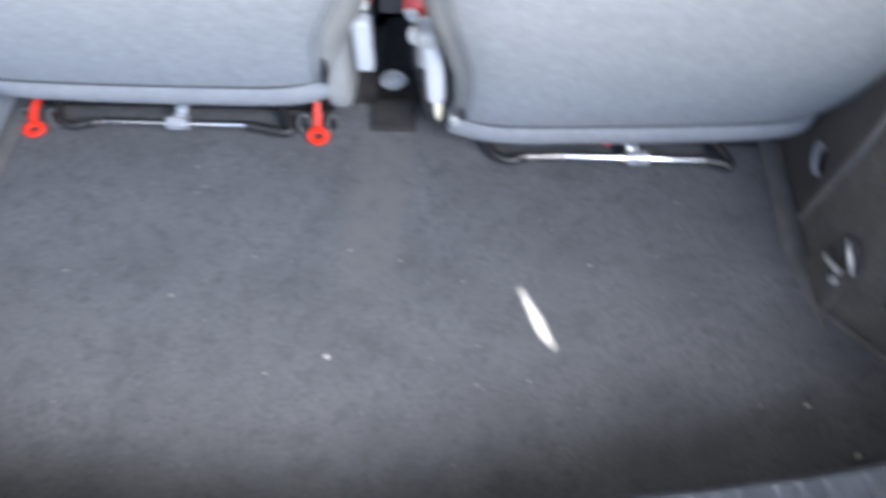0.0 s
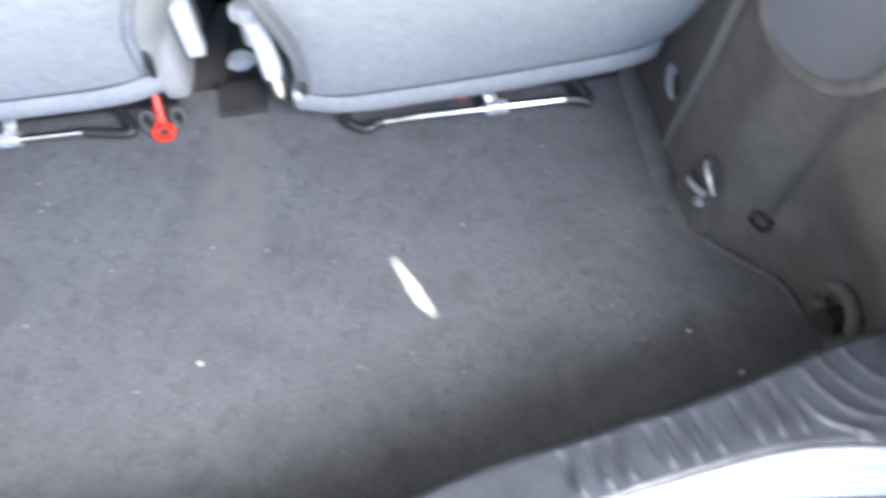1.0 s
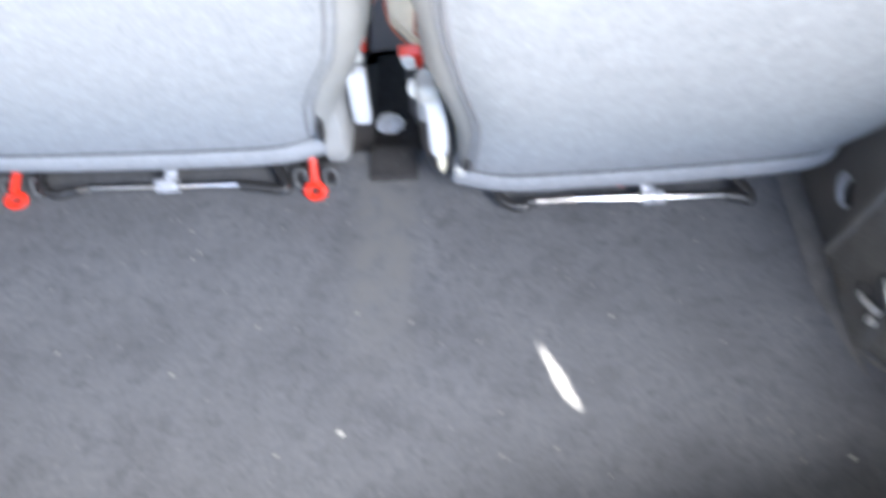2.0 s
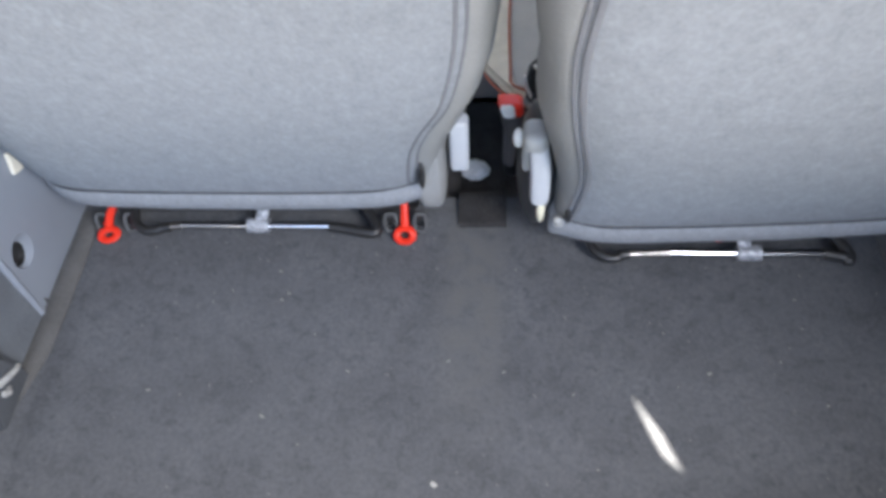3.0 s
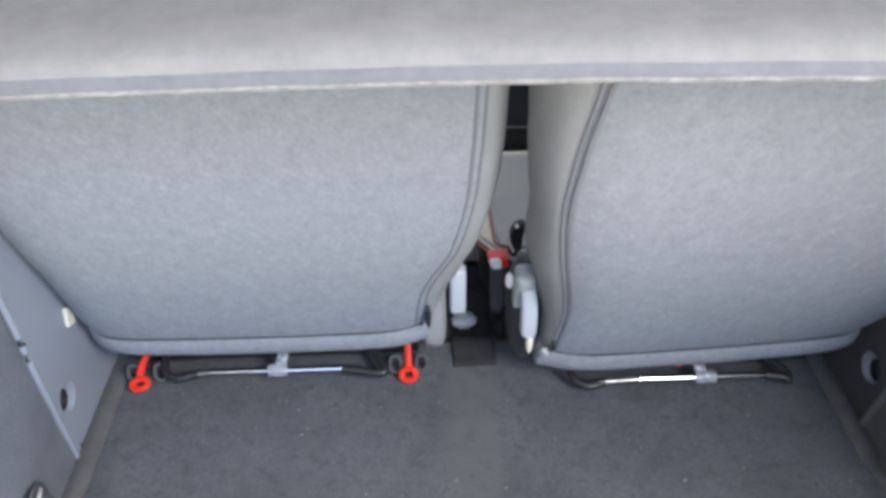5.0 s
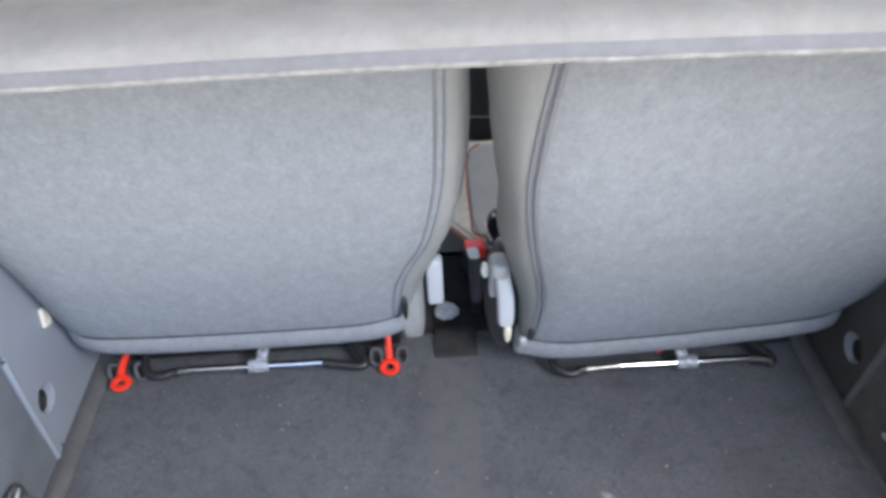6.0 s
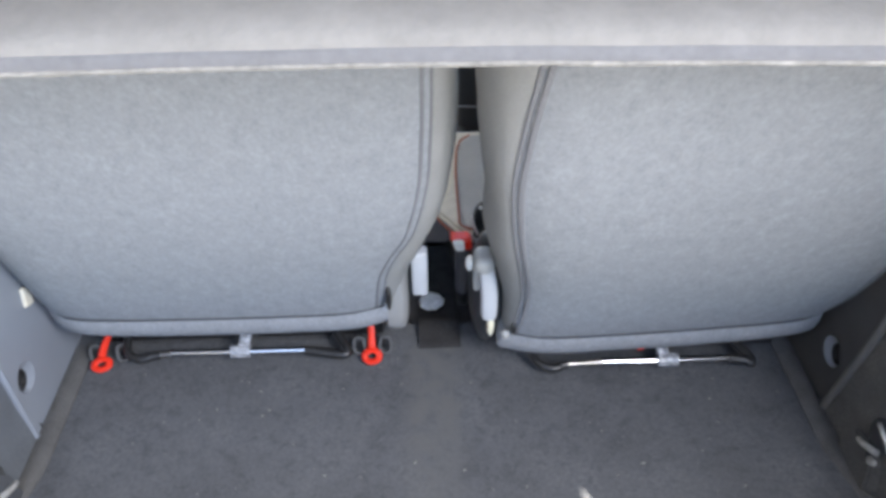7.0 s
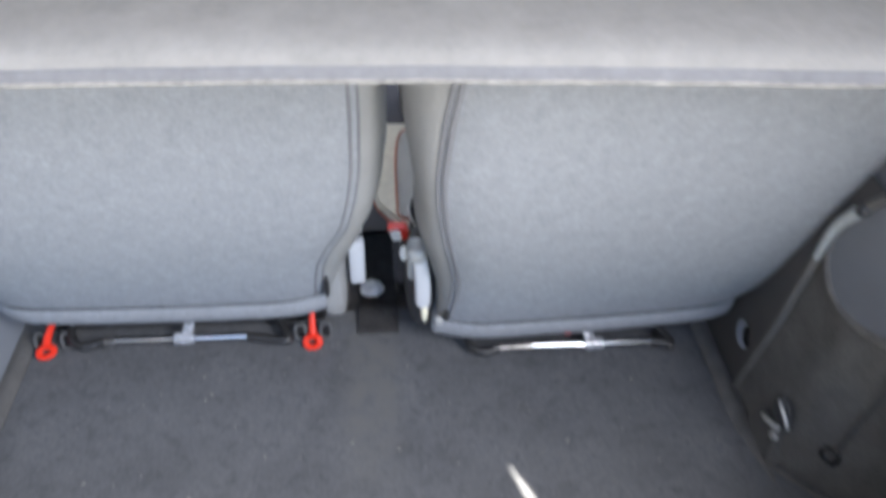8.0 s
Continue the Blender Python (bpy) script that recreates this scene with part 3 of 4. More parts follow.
# ---- seats ----
def backrest_ring(seat, z):
    """One level of a backrest: rear face, flared sides, flat front."""
    xl, xr = smooth_interp(seat["left"], z), smooth_interp(seat["right"], z)
    fl, fr = xl - smooth_interp(seat["flare_l"], z), xr + smooth_interp(seat["flare_r"], z)
    y = rear_y(seat, z)
    pts = []
    for k in range(21):
        u = -1 + 2 * k / 20
        u = math.copysign(abs(u) ** 0.85, u)
        pts.append((xl + (xr - xl) * (u + 1) / 2, y + turn_y(seat, u) + smooth_interp(seat["round_l"] if u < 0 else seat["round_r"], z) * abs(u) ** 9 - 0.004 * (1 - u * u), z))
    yr, yl = pts[-1][1], pts[0][1]
    for u in (0.2, 0.45, 0.7, 0.9, 1.0):
        pts.append((xr + (fr - xr) * math.sin(u * math.pi / 2), yr + 0.075 * u * u, z))
    pts.append((fr - 0.01, yr + 0.10, z))
    pts.append((fl + 0.01, yl + 0.10, z))
    for u in (1.0, 0.9, 0.7, 0.45, 0.2):
        pts.append((xl + (fl - xl) * math.sin(u * math.pi / 2), yl + 0.075 * u * u, z))
    return pts


def rear_y(seat, z):
    return seat["y"] - seat["lean"] * (z - 0.11)


def slope(seat, x, z):
    """The bottom seam rises a little to one side; the slope fades out with height."""
    return seat["sag"] * ((x - seat["left"][0][1]) / 0.4 - 0.5) * max(0.0, 1 - (z - 0.1) / 0.12)


def turn_y(seat, u):
    return seat["turn"] * (u + 1) / 2


def squeezed(ring, push, inset):
    """The ring moved forwards at its rear face and drawn in at the sides."""
    cx = sum(p[0] for p in ring) / len(ring)
    y1 = max(p[1] for p in ring)
    return [(cx + (p[0] - cx) * (1 - inset), p[1] + push * (1 if p[1] < y1 - 0.05 else 0), p[2]) for p in ring]


def rear_seat(seat):
    s = thing("rear_seat", seat["label"], "seat", "rear seats", at=((seat["left"][-1][1] + seat["right"][-1][1]) / 2, seat["y"] + 0.15, 0))
    zs = seat["seam"]
    # main cover above the bottom seam
    rings = [squeezed(backrest_ring(seat, zs + 0.0006), 0.0028, 0.002), squeezed(backrest_ring(seat, zs + 0.0018), 0.0004, 0.0005)]
    rings += [backrest_ring(seat, zs + 0.012 + (0.575 - zs) * k / 30) for k in range(31)]
    top = backrest_ring(seat, 0.600)
    rings += [squeezed(top, 0.012, 0.03), [(p[0], p[1], 0.610) for p in squeezed(top, 0.035, 0.08)]]
    lean_z = [[(p[0], p[1], p[2] + slope(seat, p[0], p[2])) for p in ring] for ring in rings]
    rear = strip(lean_z, list(range(21)))
    rear.faces.new([v for v in rear.verts[:][-21:]])
    part("backrest", rear, FABRIC, s, seat["cloth"])
    part("side_cloth", strip(lean_z, list(range(20, len(lean_z[0]))) + [0]), FABRIC_SIDE, s, "smooth darker grey side cloth")
    # roll below the seam
    base = backrest_ring(seat, zs)
    rolls = []
    arc = [Vector(p) for p in base[0:21]]
    first, last = arc[0].x - seat["roll_ext"][0], arc[-1].x + seat["roll_ext"][1]
    cols = [first + 0.012 * math.sin(math.pi / 2 * k / 5) ** 2 for k in range(5)] + [first + 0.012 + (last - first - 0.024) * k / 24 for k in range(25)] + [last - 0.012 * math.sin(math.pi / 2 * k / 5) ** 2 for k in range(4, -1, -1)]
    for x in cols:
        y = float(np.interp(x, [p.x for p in arc], [p.y for p in arc]))
        end = min(1.0, (min(x - first, last - x) + 0.0005) / 0.012)
        full = 0.55 + 0.45 * math.sqrt(max(0.0, 1 - (1 - end) ** 2))
        z = zs + slope(seat, x, zs)
        wave = 0.0012 * noise.noise((x * 38, seat["y"], 0.0))
        prof = ((0.0040, 0.0), (0.0014, -0.0016), (0.0006, -0.007), (0.0004, -0.016), (0.0014, -0.025), (0.0040, -0.033 + wave), (0.0090, -0.0395 + wave), (0.018, -0.0435 + wave), (0.040, -0.0435), (0.046, -0.02), (0.040, 0.0))
        rolls.append([(x, y + 0.018 + (a - 0.018) * full, z - 0.022 + (b + 0.022) * full) for a, b in prof])
    part("bottom_roll", loft(rolls), FABRIC, s)
    part("bottom_seam", tube([(p[0], p[1] - 0.0001, zs + 0.0004 + slope(seat, p[0], zs)) for p in base[0:21:2]], 0.0017, 6, 2), SEAM, s, "dark stitched seam")
    # the side cloth runs on below the seam as a rounded lobe
    lx0, lx1, ly0, ly1, lz0, lz1 = seat["lobe"]
    levels = [(0.0, 0.62), (0.03, 0.80), (0.08, 0.92), (0.16, 0.98), (0.30, 1.0), (0.6, 1.0), (1.0, 0.97)]
    part("side_lobe", loft([[((lx0 + lx1) / 2 + (lx1 - lx0) / 2 * g * math.copysign(abs(math.cos(a)) ** 0.5, math.cos(a)), (ly0 + ly1) / 2 + (ly1 - ly0) / 2 * g * math.copysign(abs(math.sin(a)) ** 0.5, math.sin(a)), lz0 + (lz1 - lz0) * f) for a in (2 * math.pi * k / 20 for k in range(20))] for f, g in levels]), FABRIC_SIDE, s, "smooth grey side cloth rounded below")
    # side seams, two along each rear edge; broad facing ones also paint crease shade
    x_mid = (base[0][0] + base[20][0]) / 2
    for side, idx in (("l", 0), ("r", 20)):
        sign = 1 if side == "l" else -1
        for shift, rad in seat["seams"] if (side == "r") == (x_mid < MID) else ((0.0005, 0.0011), (0.0070, 0.0009)):
            pts = []
            for k in range(13):
                z = zs + 0.004 + (0.575 - zs) * k / 12
                ring = backrest_ring(seat, z)
                xx = ring[idx][0] + sign * shift
                row = ring[0:21]
                yy = float(np.interp(xx, [p[0] for p in row], [p[1] for p in row]))
                pts.append((xx, yy - 0.0005, z + slope(seat, xx, z)))
            part("side_seam", tube(pts, rad, 8, 3, flat=0.5), SEAM_SIDE, s)
    # dark base under the seat
    x0, x1 = seat["left"][-1][1], seat["right"][-1][1]
    part("seat_base", rbox(x0 + 0.035, x1 - (0.075 if x1 < 0 else 0.03), seat["y"] + 0.065, seat["y"] + 0.40, 0.005, 0.085, 0.006), BLACK, s, "black seat base")
    # solid black bead stands in for the shade inside the corner gap
    part("corner_gap_shade", ball(*seat["slit"], *seat["slit_size"]), BLACK, s, "black bead in place of the shaded gap at the cover's corner")
    # lift bar
    bx0, bx1, by, bz, c0, c1, cl = seat["bar"]
    ta = seat["dim_end"]
    bar = part("lift_bar", tube([(c0, by, bz), ((c0 + c1) / 2, by - 0.0015, bz + 0.0008), (c1 + 0.012, by - 0.001, bz)], 0.0046, 10, 6), CHROME, s, "bright chrome bar")
    part("dark_reflection_end", tube([(ta - 0.012, by - 0.0022, bz - 0.0008), ((ta + c0) / 2, by - 0.001, bz - 0.0004), (c0 + 0.0005, by, bz)], 0.00455, 10, 5), CHROME_DIM, bar, "brownish end of the bar, dark reflection put into its colour")
    part("bar_sleeve", tube([(bx0 - 0.016, by + 0.085, bz + 0.010), (bx0 - 0.014, by + 0.032, bz + 0.004), (bx0 - 0.009, by + 0.006, bz), (bx0 + 0.006, by - 0.006, bz - 0.002), (bx0 + 0.02, by - 0.006, bz - 0.002), (ta - 0.010, by - 0.003, bz - 0.0012), (ta, by - 0.002, bz - 0.0008)], 0.0060, 10, 6), BLACK, bar, "black sleeve")
    part("bar_sleeve", tube([(bx1 - 0.030, by + 0.085, bz + 0.010), (bx1 - 0.014, by + 0.035, bz + 0.004), (bx1 + 0.004, by + 0.001, bz), (bx1 + 0.002, by - 0.010, bz - 0.002), (c1 + 0.022, by - 0.005, bz - 0.001), (c1, by - 0.001, bz)], 0.0064, 10, 6), BLACK, bar, "black sleeve")
    clip = tube([(cl - 0.0135, by, bz), (cl + 0.0135, by, bz)], 0.0095, 12, 1)
    bmesh.ops.bevel(clip, geom=[e for e in clip.edges if e.calc_face_angle(0) > 1.0], offset=0.003, segments=2, affect="EDGES")
    sl = seat["strap"]
    tube([(cl + 0.2 * sl, by + 0.003, bz + 0.004), (cl + 0.55 * sl, by + 0.018, bz + 0.016), (cl + sl, by + 0.034, bz + 0.030), (cl + 1.2 * sl, by + 0.05, bz + 0.044)], 0.0085, 8, 4, bm=clip, flat=0.6)
    part("clip", clip, CLEAR, bar, "cloudy plastic clip with a strap")
    tx, ty, tz = seat["tab"]
    part("red_tab", rbox(tx - 0.0045, tx + 0.0045, ty - 0.003, ty + 0.004, tz - 0.0035, tz + 0.0035, 0.0015), RED, s, "small red tab")
    for rx, lean in seat["loops"]:
        ry, rz = 0.700, 0.016
        loop = bmesh.new()
        n_ = Vector((-0.35 if lean else 0.12, -0.55, 0.80)).normalized()
        a_ = Vector((1, 0.35 if lean else 0.05, 0)).normalized()
        b_ = n_.cross(a_)
        pts = [Vector((rx, ry, rz)) + 0.0102 * (math.cos(2 * math.pi * k / 18) * a_ + math.sin(2 * math.pi * k / 18) * b_ * 0.82) for k in range(18)]
        tube(pts, 0.0048, 8, 1, bm=loop, closed=True, flat=0.8)
        tube([(rx, ry + 0.008, rz + 0.009), (rx + 0.35 * lean, ry + 0.018, rz + 0.024), (rx + lean, ry + 0.032, rz + 0.042)], (0.0058, 0.0042), 8, 4, bm=loop)
        lo = part("release_loop", loop, RED, s, "bright red pull loop")
        for d in (-1, 1):
            cx = rx + lean * 0.4 + d * 0.0185
            frame_pts = [(cx + 0.0075 * math.copysign(abs(math.cos(q)) ** 0.6, math.cos(q)), 0.716 + 0.006 * math.sin(q), 0.021 + 0.0100 * math.copysign(abs(math.sin(q)) ** 0.6, math.sin(q))) for q in (2 * math.pi * k / 16 for k in range(16))]
            part("bracket", tube(frame_pts, 0.0025, 8, 1, closed=True), PLASTIC_MID, lo, "grey anchor bracket")
            part("bracket_slot", rbox(cx - 0.0065, cx + 0.0065, 0.718, 0.728, 0.012, 0.030, 0.002), BLACK, lo)
    return s


seat_left = dict(
    label="grey cloth rear seat seen from behind, slid forward", cloth="grey woven cloth", y=0.686, lean=0.31, turn=-0.004, round_l=[(0.1, 0.030), (0.14, 0.032), (0.18, 0.037), (0.23, 0.036), (0.3, 0.029), (0.5, 0.022)], round_r=[(0.1, 0.014), (0.3, 0.014)], seam=0.124, sag=0,
    left=[(0.08, -0.580), (0.124, -0.595), (0.16, -0.600), (0.20, -0.601), (0.66, -0.6015)],
    right=[(0.08, -0.147), (0.125, -0.146), (0.19, -0.1405), (0.227, -0.127), (0.285, -0.1025), (0.34, -0.0895), (0.40, -0.0835), (0.466, -0.081), (0.534, -0.080), (0.66, -0.079)],
    flare_l=[(0.1, 0.0), (0.3, 0.0)], flare_r=[(0.08, 0.029), (0.154, 0.031), (0.219, 0.040), (0.287, 0.032), (0.354, 0.029), (0.43, 0.0285), (0.5, 0.026), (0.6, 0.024)],
    bar=(-0.500, -0.209, 0.704, 0.030, -0.448, -0.262, -0.351), dim_end=-0.462, tab=(-0.325, 0.716, 0.074), strap=0.012, seams=((0.0012, 0.0017), (0.0098, 0.0021)), slit=(-0.1395, 0.678, 0.150), slit_size=(0.0040, 0.009, 0.021), lobe=(-0.151, -0.1150, 0.692, 0.800, 0.064, 0.190), loops=((-0.546, 0.018), (-0.170, 0.0)), roll_ext=(0.0, 0.010))
seat_right = dict(
    label="grey cloth rear seat seen from behind, slid back", cloth="grey woven cloth", y=0.643, lean=0.355, turn=0.004, round_l=[(0.1, 0.014), (0.3, 0.014)], round_r=[(0.1, 0.018), (0.13, 0.011), (0.165, 0.008), (0.225, 0.005), (0.3, 0.003), (0.6, 0.003)], seam=0.112, sag=0.021,
    left=[(0.08, 0.013), (0.128, 0.016), (0.165, 0.0215), (0.20, 0.0215), (0.245, 0.0160), (0.29, 0.0060), (0.345, -0.002), (0.385, -0.006), (0.43, -0.0080), (0.50, -0.005), (0.57, 0.001), (0.66, 0.008)],
    right=[(0.08, 0.410), (0.112, 0.428), (0.16, 0.433), (0.22, 0.4335), (0.66, 0.4335)],
    flare_l=[(0.1, 0.010), (0.15, 0.015), (0.2, 0.027), (0.25, 0.032), (0.29, 0.031), (0.36, 0.022), (0.42, 0.026), (0.47, 0.033), (0.54, 0.042), (0.6, 0.05)], flare_r=[(0.1, 0.0), (0.3, 0.0)],
    bar=(0.066, 0.346, 0.664, 0.030, 0.146, 0.322, 0.236), dim_end=0.098, tab=(0.194, 0.662, 0.060), strap=-0.016, roll_ext=(0.015, 0.0), seams=((0.0004, 0.0022), (0.0075, 0.0034)), slit=(0.018, 0.644, 0.122), slit_size=(0.0035, 0.006, 0.010), lobe=(0.006, 0.026, 0.662, 0.740, 0.078, 0.170), loops=())
left_seat = rear_seat(seat_left)
right_seat = rear_seat(seat_right)

part("corner_clip", rbox(0.003, 0.015, 0.645, 0.654, 0.099, 0.113, 0.0045, 3), GREY_CAP, right_seat, "grey plastic clip at the cover's corner")
# fittings at the inner sides of the seats
part("recliner_lever", rbox(-0.1105, -0.0890, 0.712, 0.733, 0.117, 0.192, 0.005, 3), PLASTIC_PALE, left_seat, "pale grey plastic lever")
part("lever_stud", ball(-0.098, 0.733, 0.203, 0.0075, 0.008, 0.010), WHITE, left_seat)
part("hinge_cover", ball(-0.0120, 0.714, 0.130, 0.0240, 0.046, 0.090, u=24, v=16), PLASTIC_DARK, right_seat, "dark oval hinge cover with a soft sheen")
rings = []
for z, c, w in ((0.1290, -0.0128, 0.0070), (0.1300, -0.0128, 0.0092), (0.1330, -0.0128, 0.0104), (0.150, -0.0128, 0.0107), (0.170, -0.0133, 0.0107), (0.190, -0.0148, 0.0104), (0.204, -0.0165, 0.0100), (0.216, -0.0185, 0.0094)):
    rings.append([(c + w * math.copysign(abs(math.cos(a)) ** 0.45, math.cos(a)), 0.664 + 0.011 * math.copysign(abs(math.sin(a)) ** 0.6, math.sin(a)), z) for a in (2 * math.pi * k / 24 for k in range(24))])
lever = part("recliner_lever", loft(rings), PLASTIC_PALE, right_seat, "pale grey plastic lever")
part("lever_cap", rbox(-0.0335, -0.0070, 0.6518, 0.686, 0.2045, 0.2300, 0.0095, 4), GREY_CAP, lever, "rounded grey cap")
part("lever_arm", rbox(-0.0330, -0.0215, 0.667, 0.688, 0.166, 0.214, 0.0045, 3), GREY_CAP, lever, "grey arm behind the lever")
part("bolt", ball(-0.0105, 0.657, 0.116, 0.0050, 0.005, 0.019), BRASS, right_seat, "bright bolt")
part("lever_stud", ball(-0.0365, 0.684, 0.200, 0.0060, 0.008, 0.0115), WHITE, right_seat)


def cushion(seat_ob, mirror, dy):
    """A seat cushion: cream border, grey insert, orange piping between them."""
    def pt(p):
        return (2 * MID - p[0] if mirror else p[0], p[1] + dy)
    edge = [pt(p) for p in ((0.0, 0.802), (-0.038, 0.827), (-0.072, 0.876), (-0.082, 0.95), (-0.082, 1.10), (0.40, 1.10), (0.40, 0.802))]
    cush = part("seat_cushion", slab(edge, "z", 0.118, 0.132, 0.005, 3), CREAM, seat_ob, "cream bordered cushion")
    under = [pt(p) for p in ((0.03, 0.83), (-0.04, 0.90), (-0.05, 0.95), (-0.05, 1.08), (0.38, 1.08), (0.38, 0.83))]
    part("cushion_pan", slab(under, "z", -0.029, 0.117, 0.004), BELT_BLACK, cush, "black pan under the cushion")
    inset = [pt(p) for p in ((0.01, 0.818), (-0.035, 0.836), (-0.040, 0.87), (-0.039, 0.99), (-0.031, 1.055), (-0.012, 1.08), (0.38, 1.08), (0.38, 0.818))]
    part("cushion_insert", slab(inset, "z", 0.125, 0.136, 0.003, 2), CUSHION, cush, "grey cloth insert")
    part("piping", tube([(*q, 0.1355) for q in inset[:6]], 0.0016, 6, 5), ORANGE, cush, "orange piping")
    part("piping", tube([(*q, 0.1215) for q in edge[:5]], 0.0018, 6, 5), ORANGE, cush, "orange piping")


cushion(right_seat, False, 0.0)
cushion(left_seat, True, 0.045)

# ---- between the seats ----
bm = bmesh.new()
rows = []
for y, z in ((0.722, 0.0065), (0.724, 0.0095), (0.735, 0.0100), (0.760, 0.0100), (0.772, 0.0092), (0.781, 0.004), (0.790, -0.010), (0.798, -0.020), (0.810, -0.0235), (0.85, -0.0240), (0.98, -0.0240)):
    wide = 0.0302 + 0.0008 * noise.noise((y * 40, 2.0, 0.0))
    rows.append([(-0.0742 - wide, y, z - 0.003), (-0.0742 - wide, y, z), (-0.0742 - wide + 0.003, y, z + 0.0008), (-0.0742 + wide - 0.003, y, z + 0.0008), (-0.0742 + wide, y, z), (-0.0742 + wide, y, z - 0.003), (-0.0742, y, z - 0.006)])
single("floor_pad", loft(rows, bm), PAD, "black felt pad hanging over the floor step between the rear seats", "pad")
bm = bmesh.new()
bmesh.ops.create_uvsphere(bm, u_segments=9, v_segments=6, radius=1.0)
for v in bm.verts:
    q = 1 + 0.10 * noise.noise((v.co.x * 2.1, v.co.y * 2.1, 5.0))
    v.co = (-0.0840 + 0.0212 * v.co.x * q, 0.842 + 0.0195 * v.co.y * q, -0.0205 + (0.0110 if v.co.x < 0.45 else 0.007) * v.co.z)
single("floor_stud", bm, BRUSHED, "shiny oval metal stud on the black pad", "stud", smooth=False)
buckle = thing("seat_belt_buckle", "black seat belt buckle with a red button", "buckle", at=(-0.040, 0.775, -0.028))
part("stalk", slab([(-0.0500, 0.1455), (-0.0285, 0.1455), (-0.0290, 0.090), (-0.0310, 0.058), (-0.0340, 0.052), (-0.0460, 0.052), (-0.0495, 0.060)], "y", 0.777, 0.796, r=0.005, seg=3), BELT_BLACK, buckle)
part("webbing", tube([(-0.040, 0.788, 0.070), (-0.039, 0.800, 0.030), (-0.036, 0.825, -0.010), (-0.034, 0.850, -0.027)], 0.0080, 8, 5, flat=0.4), BLACK, buckle, "black webbing down to the floor")
part("button", slab([(-0.0562, 0.1640), (-0.0540, 0.1655), (-0.0290, 0.1650), (-0.0262, 0.1460), (-0.0500, 0.1450)], "y", 0.769, 0.792, r=0.003, seg=3), RED, buckle, "red release button")
# white patch takes the place of a highlight on the red button
part("button_highlight", slab([(-0.0552, 0.1640), (-0.0385, 0.1645), (-0.0360, 0.1475), (-0.0495, 0.1468)], "y", 0.766, 0.783, r=0.0022, seg=3), WHITE, buckle, "white patch painted in for the button's highlight")
# the slid-forward seat carries its own buckle at its side
side_buckle = part("belt_buckle", rbox(-0.110, -0.0935, 0.755, 0.772, 0.120, 0.190, 0.004, 3), PLASTIC_MID, left_seat, "grey seat belt buckle")
part("button", rbox(-0.108, -0.089, 0.750, 0.770, 0.1905, 0.212, 0.003, 2), RED, side_buckle, "red release button")
part("button_highlight", rbox(-0.1087, -0.0955, 0.747, 0.763, 0.191, 0.2105, 0.003, 2), WHITE, side_buckle, "white patch painted in for the button's highlight")
front_seat = thing("front_seat", "dark grey front seat seen through the gap", "seat", at=(0.2, 1.45, -0.26))
part("backrest", rbox(-0.02, 0.44, 1.38, 1.50, -0.055, 0.62, 0.03, 4), PLASTIC_DARK, front_seat)
part("piping", tube([(-0.017, 1.3805, 0.016), (0.1, 1.378, 0.013), (0.40, 1.378, 0.013)], 0.0022, 6, 4), PLASTIC, front_seat, "pale piping")
part("seat_frame", rbox(0.0, 0.42, 1.42, 1.85, -0.258, -0.06, 0.01), BLACK, front_seat)
tongue = thing("belt_tongue", "metal seat belt tongue in a black holder", "belt tongue", at=(-0.015, 0.80, -0.028))
part("holder", slab([(-0.0235, 0.176), (-0.0205, 0.190), (-0.0130, 0.196), (-0.0040, 0.200), (-0.0015, 0.194), (-0.0050, 0.170), (-0.0085, 0.158), (-0.0150, 0.152), (-0.0205, 0.162)], "y", 0.800, 0.816, r=0.003, seg=3), BLACK, tongue)
part("stand", slab([(-0.0230, 0.160), (-0.0040, 0.165), (-0.0080, -0.029), (-0.0220, -0.029)], "y", 0.806, 0.818, r=0.003), BELT_BLACK, tongue)
# glint of the metal plate, set as a white strip
part("plate", slab([(-0.0272, 0.184), (-0.0255, 0.186), (-0.0235, 0.172), (-0.0165, 0.154), (-0.0190, 0.152), (-0.0262, 0.170)], "y", 0.794, 0.800, r=0.0008), WHITE, tongue, "white strip painted in for the plate's chrome glint")
part("pin", ball(-0.0150, 0.798, 0.1975, 0.0025, 0.003, 0.0025), WHITE, tongue, "small bright pin")
part("strap", tube([(-0.0270, 0.797, 0.150), (-0.0190, 0.793, 0.143), (-0.0100, 0.791, 0.150), (-0.0020, 0.789, 0.163), (0.0040, 0.790, 0.172)], 0.0045, 8, 5, flat=0.4), GREY_CAP, tongue, "grey belt strap")
part("webbing", rbox(-0.0050, 0.0080, 0.7985, 0.8040, 0.120, 0.160, 0.002), TEAL, tongue, "blue-grey belt webbing")

# ---- parcel shelf ----
shelf = thing("parcel_shelf", "pale grey carpeted parcel shelf above the boot", "shelf", at=(MID, 0.45, 0.63))


def shelf_edge(x):
    u = (x + 0.10) / 0.5
    return 0.384 - 0.006 * u * u - 0.008 * u


def shelf_rings(prof):
    return [[(x, shelf_edge(x) + a, b + 0.0012 * noise.noise((x * 12, a * 20, 1.0)) - 0.008 * ((x + 0.1) / 0.5) ** 2) for a, b in ((p, q + 0.0225) for p, q in prof)] for x in (-0.66 + 1.15 * k / 50 for k in range(51))]


